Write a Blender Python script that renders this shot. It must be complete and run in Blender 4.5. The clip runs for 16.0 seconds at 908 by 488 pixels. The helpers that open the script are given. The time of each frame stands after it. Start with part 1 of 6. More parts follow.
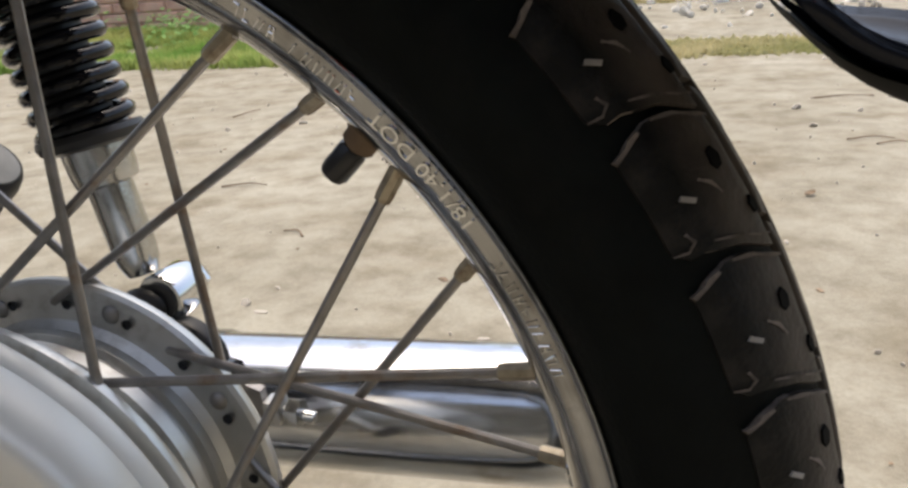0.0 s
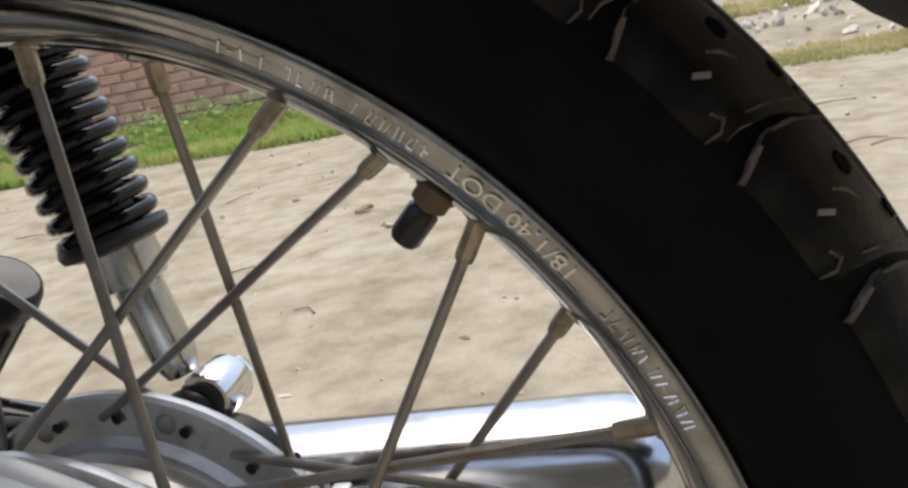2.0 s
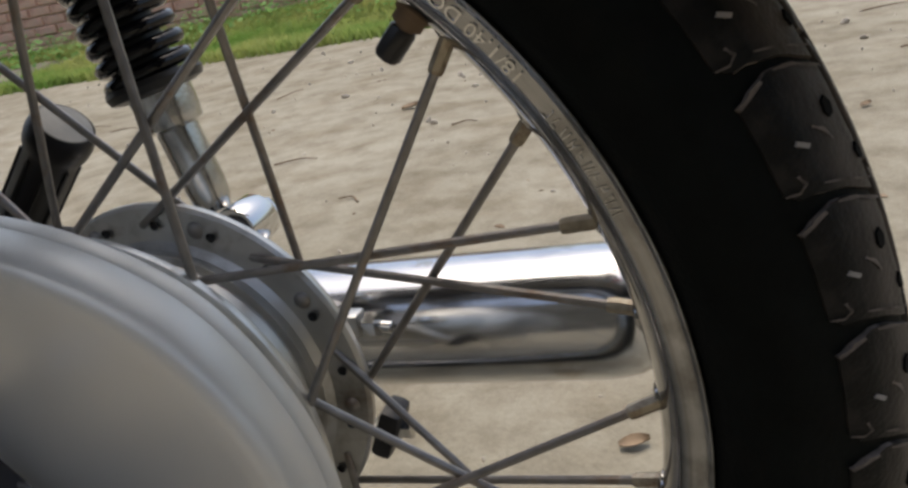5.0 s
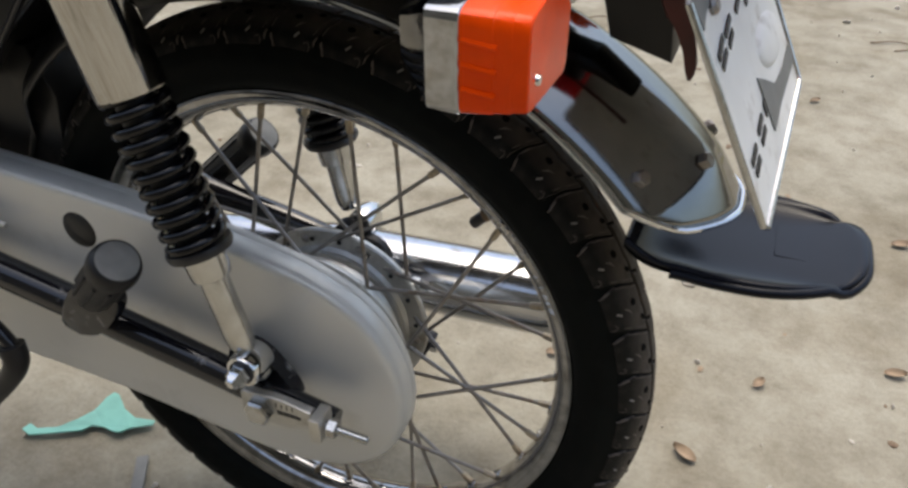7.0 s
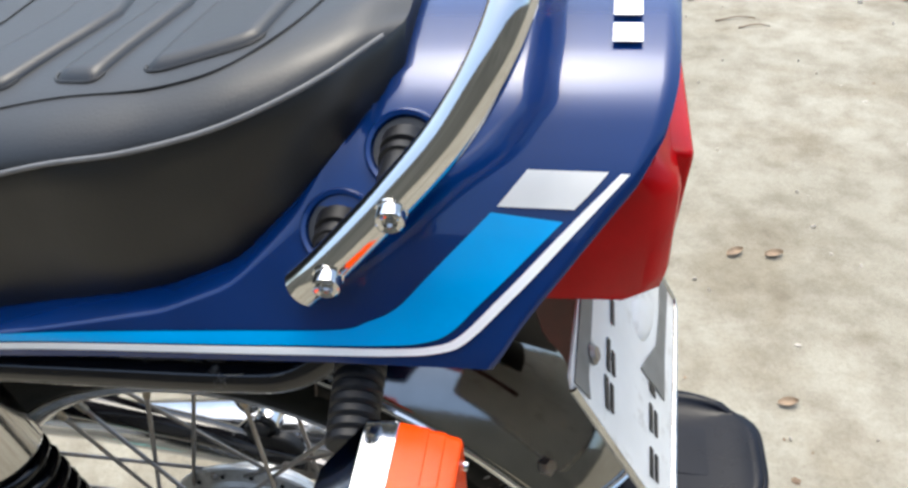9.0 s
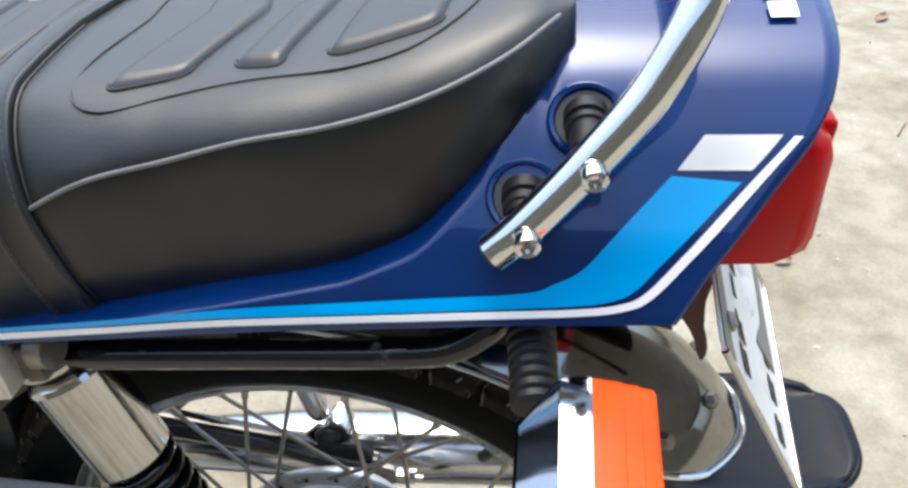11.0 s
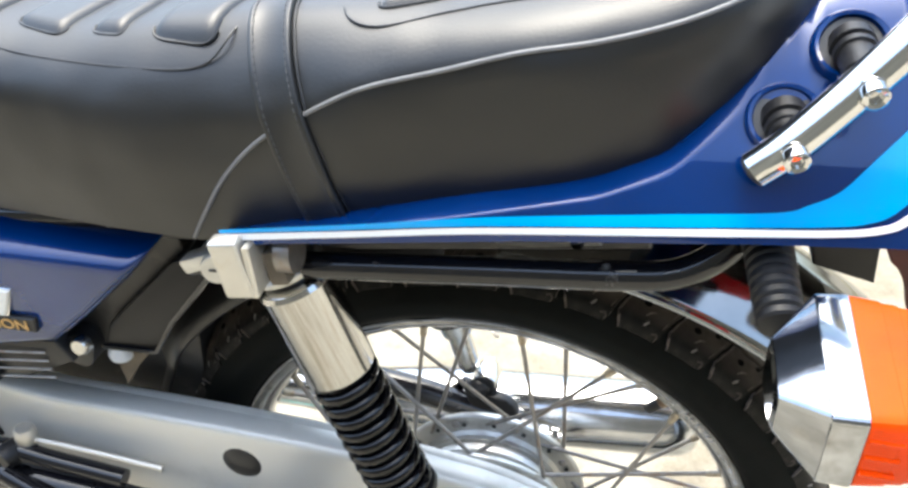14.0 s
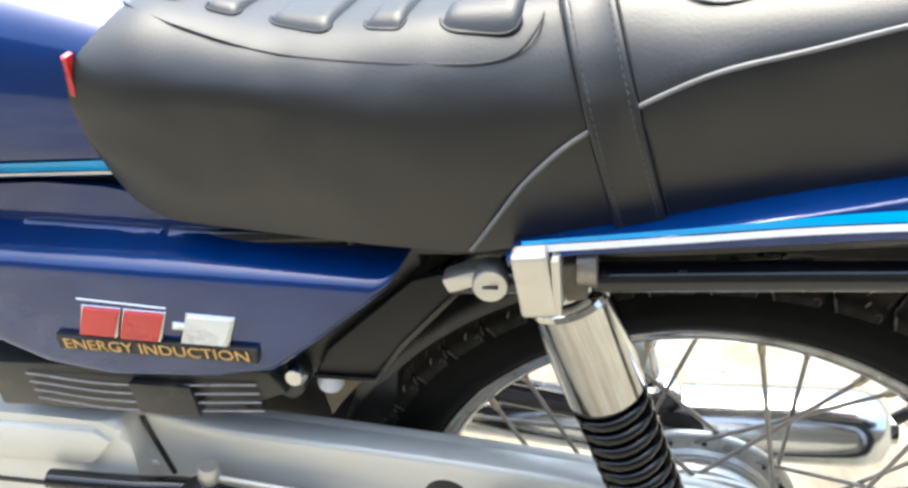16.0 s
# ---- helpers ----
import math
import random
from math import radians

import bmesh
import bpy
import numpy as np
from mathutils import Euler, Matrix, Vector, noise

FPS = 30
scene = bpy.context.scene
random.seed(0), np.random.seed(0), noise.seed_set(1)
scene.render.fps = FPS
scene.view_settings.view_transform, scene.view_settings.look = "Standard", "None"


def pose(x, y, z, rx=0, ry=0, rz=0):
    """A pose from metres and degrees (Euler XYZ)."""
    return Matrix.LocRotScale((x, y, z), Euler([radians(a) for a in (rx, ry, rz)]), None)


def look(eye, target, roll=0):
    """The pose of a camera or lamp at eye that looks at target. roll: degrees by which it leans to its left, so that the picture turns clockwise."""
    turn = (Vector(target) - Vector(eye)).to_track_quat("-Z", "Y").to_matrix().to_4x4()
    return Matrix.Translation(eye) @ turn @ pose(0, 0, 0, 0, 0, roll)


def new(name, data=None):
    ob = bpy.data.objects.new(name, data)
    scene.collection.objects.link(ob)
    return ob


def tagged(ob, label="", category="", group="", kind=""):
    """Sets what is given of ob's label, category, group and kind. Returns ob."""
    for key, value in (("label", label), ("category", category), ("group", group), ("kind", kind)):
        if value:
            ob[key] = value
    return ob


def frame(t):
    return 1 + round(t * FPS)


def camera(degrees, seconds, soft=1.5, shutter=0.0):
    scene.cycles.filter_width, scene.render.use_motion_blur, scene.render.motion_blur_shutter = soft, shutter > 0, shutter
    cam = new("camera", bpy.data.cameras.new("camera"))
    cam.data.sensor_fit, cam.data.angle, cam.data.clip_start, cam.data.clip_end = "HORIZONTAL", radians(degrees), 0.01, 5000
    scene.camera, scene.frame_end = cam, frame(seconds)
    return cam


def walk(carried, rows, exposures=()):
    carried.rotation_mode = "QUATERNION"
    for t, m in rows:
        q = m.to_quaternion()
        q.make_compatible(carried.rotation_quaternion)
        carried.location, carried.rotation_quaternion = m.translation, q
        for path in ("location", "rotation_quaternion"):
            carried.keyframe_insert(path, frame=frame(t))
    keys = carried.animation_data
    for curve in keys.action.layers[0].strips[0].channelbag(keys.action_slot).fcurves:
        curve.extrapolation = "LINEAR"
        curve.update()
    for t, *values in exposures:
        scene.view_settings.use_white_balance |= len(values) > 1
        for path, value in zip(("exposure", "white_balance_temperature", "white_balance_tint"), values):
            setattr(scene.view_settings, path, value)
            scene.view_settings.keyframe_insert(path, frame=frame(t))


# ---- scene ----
cam = camera(58.66, 16.0, soft=2.8)
PATH = [
    (0, (0.2521, -0.2290, 0.5039), (-0.0317, 0.6704, 0.1715), -3.97),
    (0.5, (0.2350, -0.2150, 0.4919), (-0.0218, 0.7019, 0.1864), -5.67),
    (1, (0.2231, -0.2084, 0.4851), (-0.0399, 0.7129, 0.1987), -8.12),
    (1.5, (0.2201, -0.2092, 0.4886), (-0.0475, 0.7145, 0.2144), -10.02),
    (2, (0.2206, -0.2157, 0.5006), (-0.0567, 0.7074, 0.2342), -11.38),
    (2.5, (0.2234, -0.2219, 0.5049), (-0.0575, 0.7009, 0.2412), -11.94),
    (3, (0.2267, -0.2235, 0.5042), (-0.0548, 0.6979, 0.2363), -12.39),
    (3.5, (0.2324, -0.2259, 0.5038), (-0.0527, 0.6944, 0.2361), -12.42),
    (4, (0.2338, -0.2269, 0.5026), (-0.0492, 0.6926, 0.2299), -12.09),
    (4.5, (0.2404, -0.2327, 0.4997), (-0.0563, 0.6750, 0.2029), -11.36),
    (5, (0.2548, -0.2567, 0.4779), (-0.0929, 0.6092, 0.1184), -11.34),
    (5.2, (0.2520, -0.2787, 0.4706), (-0.1081, 0.5719, 0.0875), -10.99),
    (7.3, (0.3402, -0.5251, 0.8497), (0.0523, 0.2303, 0.2611), 0.57),
    (7.5, (0.3471, -0.4752, 0.8848), (0.0713, 0.2664, 0.2732), -0.38),
    (7.6, (0.3469, -0.4572, 0.8918), (0.0790, 0.2854, 0.2778), -0.52),
    (7.8, (0.3473, -0.4248, 0.9052), (0.0848, 0.3191, 0.2907), -1.16),
    (8, (0.3428, -0.4010, 0.9246), (0.0894, 0.3498, 0.3147), -1.88),
    (8.2, (0.3383, -0.3810, 0.9473), (0.0991, 0.3770, 0.3406), -2.95),
    (10.3, (0.2259, -0.4164, 0.9723), (0.1360, 0.3900, 0.3878), -2.38),
    (10.5, (0.2289, -0.4218, 0.9652), (0.1196, 0.3887, 0.3897), -3.47),
    (11, (0.2012, -0.4337, 0.9593), (0.0720, 0.3761, 0.3870), -4.33),
    (11.5, (0.1755, -0.4568, 0.9518), (0.0352, 0.3473, 0.3742), -4.36),
    (12, (0.1712, -0.4692, 0.9486), (0.0205, 0.3287, 0.3650), -4.30),
    (12.5, (0.1757, -0.4771, 0.9442), (0.0088, 0.3182, 0.3614), -4.56),
    (13, (0.1610, -0.4808, 0.9441), (-0.0228, 0.3138, 0.3654), -4.73),
    (13.5, (0.1424, -0.4863, 0.9384), (-0.0553, 0.3094, 0.3659), -4.63),
    (14, (0.1175, -0.4890, 0.9395), (-0.0950, 0.3089, 0.3754), -4.50),
    (14.5, (0.0855, -0.4960, 0.9438), (-0.1427, 0.2982, 0.3806), -4.74),
    (15, (0.0485, -0.4983, 0.9438), (-0.1786, 0.2973, 0.3821), -5.08),
    (15.5, (-0.0134, -0.4984, 0.9314), (-0.2398, 0.3007, 0.3744), -6.64),
    (16, (-0.0529, -0.4836, 0.9249), (-0.2740, 0.3199, 0.3722), -7.14),
]
EXPOSURES = [(0, -0.84, 6720, 7), (4.5, -0.88, 6720, 7), (5.2, -1.48, 6620, 6), (7.3, -0.92, 6350, 5), (8.2, -0.57, 6100, 3), (10.3, -0.48, 6100, 3), (11, -0.32, 6100, 3), (12, 0.08, 6150, 2), (13, 0.34, 6100, 2), (16, 0.53, 6200, 1)]
walk(cam, [(t, look(eye, target, roll)) for t, eye, target, roll in PATH], EXPOSURES)

# ---- world and light ----
world = bpy.data.worlds.new("world")
scene.world = world
world.use_nodes = True
wn = world.node_tree
sky = wn.nodes.new("ShaderNodeTexSky")
sky.sky_type = "NISHITA"
sky.sun_disc = False
sky.sun_elevation = radians(76)
sky.sun_rotation = radians(-20)
sky.air_density = 1.0
sky.dust_density = 6.0
sky.ozone_density = 1.0
wn.links.new(sky.outputs[0], wn.nodes["Background"].inputs[0])
wn.nodes["Background"].inputs[1].default_value = 0.62
sun = new("sun", bpy.data.lights.new("sun", "SUN"))
sun.data.energy = 0.35
sun.data.angle = radians(28)
sun.data.color = (1.0, 0.98, 0.95)
sun.matrix_world = look((-0.083, 0.227, 0.970), (0, 0, 0))


# ---- materials ----
def material(name, color, rough=0.5, metal=0.0, vary=0.15, scale=30.0, bump=0.0, bump_scale=200.0, coat=0.0, rough_vary=0.1, dirt=None, dirt_amount=0.0, dirt_scale=8.0, spec=0.5):
    m = bpy.data.materials.new(name)
    m.use_nodes = True
    nt = m.node_tree
    b = nt.nodes["Principled BSDF"]
    tc = nt.nodes.new("ShaderNodeTexCoord")
    n1 = nt.nodes.new("ShaderNodeTexNoise")
    n1.inputs["Scale"].default_value = scale
    n1.inputs["Detail"].default_value = 6
    nt.links.new(tc.outputs["Object"], n1.inputs["Vector"])
    ramp = nt.nodes.new("ShaderNodeValToRGB")
    ramp.color_ramp.elements[0].position, ramp.color_ramp.elements[1].position = 0.3, 0.7
    ramp.color_ramp.elements[0].color = (*[c * (1 - vary) for c in color], 1)
    ramp.color_ramp.elements[1].color = (*[min(1, c * (1 + vary)) for c in color], 1)
    nt.links.new(n1.outputs["Fac"], ramp.inputs["Fac"])
    last = ramp.outputs["Color"]
    if dirt:
        n3 = nt.nodes.new("ShaderNodeTexNoise")
        n3.inputs["Scale"].default_value = dirt_scale
        n3.inputs["Detail"].default_value = 8
        n3.inputs["Roughness"].default_value = 0.65
        nt.links.new(tc.outputs["Object"], n3.inputs["Vector"])
        r3 = nt.nodes.new("ShaderNodeValToRGB")
        r3.color_ramp.elements[0].position, r3.color_ramp.elements[1].position = 0.62 - 0.25 * dirt_amount, 0.8 - 0.2 * dirt_amount
        nt.links.new(n3.outputs["Fac"], r3.inputs["Fac"])
        mix = nt.nodes.new("ShaderNodeMix")
        mix.data_type = "RGBA"
        mix.inputs["B"].default_value = (*dirt, 1)
        nt.links.new(r3.outputs["Color"], mix.inputs["Factor"])
        nt.links.new(last, mix.inputs["A"])
        last = mix.outputs["Result"]
    nt.links.new(last, b.inputs["Base Color"])
    mr = nt.nodes.new("ShaderNodeMapRange")
    mr.inputs["To Min"].default_value = max(0.02, rough - rough_vary)
    mr.inputs["To Max"].default_value = min(1, rough + rough_vary)
    nt.links.new(n1.outputs["Fac"], mr.inputs["Value"])
    nt.links.new(mr.outputs["Result"], b.inputs["Roughness"])
    b.inputs["Metallic"].default_value = metal
    b.inputs["Specular IOR Level"].default_value = spec
    b.inputs["Coat Weight"].default_value = coat
    b.inputs["Coat Roughness"].default_value = 0.025
    if bump:
        n2 = nt.nodes.new("ShaderNodeTexNoise")
        n2.inputs["Scale"].default_value = bump_scale
        n2.inputs["Detail"].default_value = 4
        nt.links.new(tc.outputs["Object"], n2.inputs["Vector"])
        bn = nt.nodes.new("ShaderNodeBump")
        bn.inputs["Strength"].default_value = bump
        bn.inputs["Distance"].default_value = 0.002
        nt.links.new(n2.outputs["Fac"], bn.inputs["Height"])
        nt.links.new(bn.outputs["Normal"], b.inputs["Normal"])
    return m


M_BLUE = material("blue_paint", (0.0006, 0.0215, 0.116), 0.24, 0.15, 0.12, 14, coat=0.9, rough_vary=0.04, dirt=(0.0006, 0.026, 0.14), dirt_amount=0.15, dirt_scale=5, spec=0.1)
M_STRIPE = material("stripe_blue", (0.0, 0.33, 0.74), 0.3, 0.0, 0.06, 20, coat=0.3, rough_vary=0.05)
M_WHITE = material("stripe_white", (0.85, 0.86, 0.86), 0.35, 0.0, 0.05, 25, coat=0.4, rough_vary=0.05)
M_SILVER = material("stripe_silver", (0.72, 0.71, 0.67), 0.4, 0.1, 0.06, 25, coat=0.3, rough_vary=0.05)
M_CHROME = material("chrome", (0.66, 0.66, 0.655), 0.07, 1.0, 0.05, 25, bump=0.02, bump_scale=40, rough_vary=0.04)
M_CHROME_OLD = material("worn_chrome", (0.52, 0.52, 0.51), 0.2, 1.0, 0.14, 60, bump=0.06, bump_scale=300, rough_vary=0.1, dirt=(0.26, 0.23, 0.19), dirt_amount=0.2, dirt_scale=35)
M_FENDER = material("fender_chrome", (0.26, 0.257, 0.245), 0.1, 1.0, 0.1, 30, bump=0.03, bump_scale=60, rough_vary=0.05, dirt=(0.3, 0.27, 0.22), dirt_amount=0.1, dirt_scale=30)
M_SHROUD = material("satin_chrome", (0.47, 0.46, 0.44), 0.09, 1.0, 0.06, 30, bump=0.02, bump_scale=200, rough_vary=0.06, dirt=(0.38, 0.35, 0.3), dirt_amount=0.15, dirt_scale=25)
M_SHELL = material("bright_chrome_shell", (0.39, 0.40, 0.42), 0.06, 1.0, 0.12, 45, bump=0.02, bump_scale=60, rough_vary=0.03, dirt=(0.5, 0.5, 0.5), dirt_amount=0.12, dirt_scale=40)
M_RIM = material("aged_rim_chrome", (0.33, 0.33, 0.332), 0.11, 1.0, 0.2, 60, bump=0.012, bump_scale=300, rough_vary=0.03, dirt=(0.15, 0.142, 0.13), dirt_amount=0.45, dirt_scale=40)
M_CAP = material("pale_blue_plastic", (0.5, 0.54, 0.6), 0.4, 0.0, 0.08, 40)
M_PIPE = material("hazed_chrome", (0.52, 0.53, 0.55), 0.17, 1.0, 0.12, 25, bump=0.06, bump_scale=30, rough_vary=0.08, dirt=(0.36, 0.33, 0.29), dirt_amount=0.2, dirt_scale=30)
M_SPRING = material("black_spring_enamel", (0.003, 0.003, 0.004), 0.09, 0.0, 0.2, 40, spec=0.38, rough_vary=0.03)
M_ALU = material("cast_aluminium", (0.54, 0.535, 0.51), 0.38, 0.9, 0.12, 50, bump=0.08, bump_scale=350, dirt=(0.25, 0.22, 0.18), dirt_amount=0.28, dirt_scale=30)
M_CASE = material("silver_painted_steel", (0.66, 0.647, 0.600), 0.34, 0.24, 0.04, 9, bump=0.02, bump_scale=260, coat=0.0, rough_vary=0.04, dirt=(0.54, 0.525, 0.475), dirt_amount=0.2, dirt_scale=12, spec=0.3)
M_BRUSHED = material("bare_brushed_metal", (0.62, 0.6, 0.55), 0.48, 0.9, 0.06, 40, bump=0.04, bump_scale=300, rough_vary=0.06, dirt=(0.55, 0.5, 0.4), dirt_amount=0.15, dirt_scale=30)
M_RUBBER = material("tyre_rubber", (0.0042, 0.0052, 0.0048), 0.6, 0.0, 0.3, 70, bump=0.15, bump_scale=500, dirt=(0.008, 0.0075, 0.007), dirt_amount=0.3, dirt_scale=30, spec=0.07)
M_TREAD = material("dusty_tread_rubber", (0.0055, 0.0055, 0.0052), 0.52, 0.0, 0.4, 90, bump=0.25, bump_scale=600, dirt=(0.024, 0.020, 0.017), dirt_amount=0.3, dirt_scale=45, spec=0.17)
M_BLACK = material("black_plastic", (0.014, 0.014, 0.015), 0.4, 0.0, 0.2, 60, bump=0.05, bump_scale=400, dirt=(0.07, 0.06, 0.05), dirt_amount=0.15, dirt_scale=22)
M_BLACKPAINT = material("black_gloss_paint", (0.008, 0.008, 0.010), 0.14, 0.0, 0.2, 40, coat=0.4, rough_vary=0.05, spec=0.35, dirt=(0.4, 0.38, 0.35), dirt_amount=0.0, dirt_scale=42)
M_VINYL = material("seat_vinyl", (0.0040, 0.0043, 0.0042), 0.43, 0.0, 0.25, 9, bump=0.08, bump_scale=700, rough_vary=0.08, dirt=(0.009, 0.009, 0.0088), dirt_amount=0.35, dirt_scale=8, spec=0.67)
M_PIPING = material("seat_piping", (0.13, 0.13, 0.13), 0.45, 0.0, 0.15, 60)
M_STITCH = material("grey_thread", (0.05, 0.05, 0.05), 0.6, 0.0, 0.15, 60)
M_STEEL = material("spoke_steel", (0.29, 0.272, 0.255), 0.42, 0.85, 0.2, 120, bump=0.1, bump_scale=500, dirt=(0.2, 0.13, 0.08), dirt_amount=0.35, dirt_scale=60)
M_BRASS = material("dull_nipple_brass", (0.38, 0.33, 0.25), 0.42, 0.8, 0.25, 200, dirt=(0.16, 0.1, 0.06), dirt_amount=0.5, dirt_scale=120)
M_PLATE = material("plate_white_paint", (0.72, 0.71, 0.67), 0.45, 0.0, 0.06, 30, dirt=(0.4, 0.36, 0.3), dirt_amount=0.25, dirt_scale=35)
M_INK = material("black_lettering", (0.012, 0.012, 0.012), 0.5, 0.0, 0.1, 50)
M_RUBBERPARTS = material("matt_black_rubber", (0.008, 0.008, 0.009), 0.45, 0.0, 0.2, 60, bump=0.05, bump_scale=400, spec=0.35)
M_NUB = material("pale_rubber_edge", (0.15, 0.127, 0.112), 0.8, 0.0, 0.5, 120, dirt=(0.04, 0.034, 0.029), dirt_amount=0.45, dirt_scale=70, spec=0.2)
M_SIPE = material("sipe_rubber", (0.004, 0.004, 0.004), 0.8, 0.0, 0.2, 90, spec=0.1)
M_DASH = material("scuffed_rubber", (0.27, 0.25, 0.23), 0.7, 0.0, 0.2, 90)
M_GREY = material("plain_grey", (0.16, 0.16, 0.15), 0.5, 0.0, 0.2, 60)
M_BADGERED = material("badge_red", (0.50, 0.010, 0.014), 0.3, 0.0, 0.1, 60, coat=0.5)
M_GOLD = material("badge_gold", (0.6, 0.4, 0.17), 0.35, 0.7, 0.1, 60)
M_RUSTRED = material("red_primer_bracket", (0.07, 0.014, 0.012), 0.5, 0.1, 0.25, 60)

M_GUSSET = material("dusty_brown_steel", (0.11, 0.09, 0.065), 0.7, 0.1, 0.3, 60, dirt=(0.2, 0.17, 0.13), dirt_amount=0.4, dirt_scale=40)
M_PLASTER = material("added_wall_plaster", (0.13, 0.125, 0.105), 0.85, 0.0, 0.3, 1.4, bump=0.2, bump_scale=60, dirt=(0.06, 0.06, 0.05), dirt_amount=0.5, dirt_scale=0.7, spec=0.2)


def plastic(name, color, glow):
    """Translucent coloured lens plastic."""
    m = material(name, color, 0.2, 0.0, 0.14, 30, bump=0.03, bump_scale=60, coat=0.0, rough_vary=0.05, spec=0.13)
    b = m.node_tree.nodes["Principled BSDF"]
    b.inputs["Subsurface Weight"].default_value = glow
    b.inputs["Subsurface Radius"].default_value = (0.02, 0.006, 0.002)
    b.inputs["Subsurface Scale"].default_value = 0.5
    return m


M_ORANGE = plastic("amber_lens", (0.80, 0.060, 0.0004), 0.0)
M_RED = plastic("red_lens", (0.43, 0.0025, 0.005), 0.0)


def ground_material():
    m = bpy.data.materials.new("sandy_ground")
    m.use_nodes = True
    nt = m.node_tree
    b = nt.nodes["Principled BSDF"]
    tc = nt.nodes.new("ShaderNodeTexCoord")

    def noise_tex(s, d, r=0.55):
        n = nt.nodes.new("ShaderNodeTexNoise")
        n.inputs["Scale"].default_value, n.inputs["Detail"].default_value, n.inputs["Roughness"].default_value = s, d, r
        nt.links.new(tc.outputs["Object"], n.inputs["Vector"])
        return n

    big, mid, fine = noise_tex(1.6, 6), noise_tex(11, 8, 0.62), noise_tex(160, 5, 0.7)
    r1 = nt.nodes.new("ShaderNodeValToRGB")
    r1.color_ramp.elements[0].position, r1.color_ramp.elements[1].position = 0.35, 0.68
    r1.color_ramp.elements[0].color, r1.color_ramp.elements[1].color = (0.285, 0.263, 0.205, 1), (0.375, 0.352, 0.285, 1)
    nt.links.new(big.outputs["Fac"], r1.inputs["Fac"])
    r2 = nt.nodes.new("ShaderNodeValToRGB")
    r2.color_ramp.elements[0].position, r2.color_ramp.elements[1].position = 0.3, 0.58
    r2.color_ramp.elements[0].color, r2.color_ramp.elements[1].color = (0.60, 0.565, 0.53, 1), (1, 1, 1, 1)
    nt.links.new(mid.outputs["Fac"], r2.inputs["Fac"])
    mix = nt.nodes.new("ShaderNodeMix")
    mix.data_type, mix.blend_type = "RGBA", "MULTIPLY"
    mix.inputs["Factor"].default_value = 0.8
    nt.links.new(r1.outputs["Color"], mix.inputs["A"])
    nt.links.new(r2.outputs["Color"], mix.inputs["B"])
    mix2 = nt.nodes.new("ShaderNodeMix")
    mix2.data_type, mix2.blend_type = "RGBA", "MULTIPLY"
    mix2.inputs["Factor"].default_value = 0.35
    patch = noise_tex(4.2, 7, 0.6)
    r4 = nt.nodes.new("ShaderNodeValToRGB")
    r4.color_ramp.elements[0].position, r4.color_ramp.elements[1].position = 0.36, 0.52
    r4.color_ramp.elements[0].color = (0.80, 0.765, 0.72, 1)
    nt.links.new(patch.outputs["Fac"], r4.inputs["Fac"])
    mix0 = nt.nodes.new("ShaderNodeMix")
    mix0.data_type, mix0.blend_type = "RGBA", "MULTIPLY"
    mix0.inputs["Factor"].default_value = 1.0
    nt.links.new(mix.outputs["Result"], mix0.inputs["A"])
    nt.links.new(r4.outputs["Color"], mix0.inputs["B"])
    nt.links.new(mix0.outputs["Result"], mix2.inputs["A"])
    r3 = nt.nodes.new("ShaderNodeValToRGB")
    r3.color_ramp.elements[0].position, r3.color_ramp.elements[1].position = 0.3, 0.6
    r3.color_ramp.elements[0].color = (0.5, 0.47, 0.44, 1)
    nt.links.new(fine.outputs["Fac"], r3.inputs["Fac"])
    nt.links.new(r3.outputs["Color"], mix2.inputs["B"])
    nt.links.new(mix2.outputs["Result"], b.inputs["Base Color"])
    b.inputs["Roughness"].default_value = 0.95
    b.inputs["Specular IOR Level"].default_value = 0.15
    add = nt.nodes.new("ShaderNodeMath")
    nt.links.new(mid.outputs["Fac"], add.inputs[0])
    nt.links.new(fine.outputs["Fac"], add.inputs[1])
    bn = nt.nodes.new("ShaderNodeBump")
    bn.inputs["Strength"].default_value, bn.inputs["Distance"].default_value = 0.4, 0.007
    nt.links.new(add.outputs[0], bn.inputs["Height"])
    nt.links.new(bn.outputs["Normal"], b.inputs["Normal"])
    return m


M_GROUND = ground_material()
M_BRICK = material("red_brick", (0.66, 0.38, 0.28), 0.9, 0.0, 0.3, 9, bump=0.3, bump_scale=120, dirt=(0.5, 0.36, 0.27), dirt_amount=0.45, dirt_scale=3)
M_MORTAR = material("mortar", (0.62, 0.47, 0.38), 0.95, 0.0, 0.2, 40, bump=0.2)


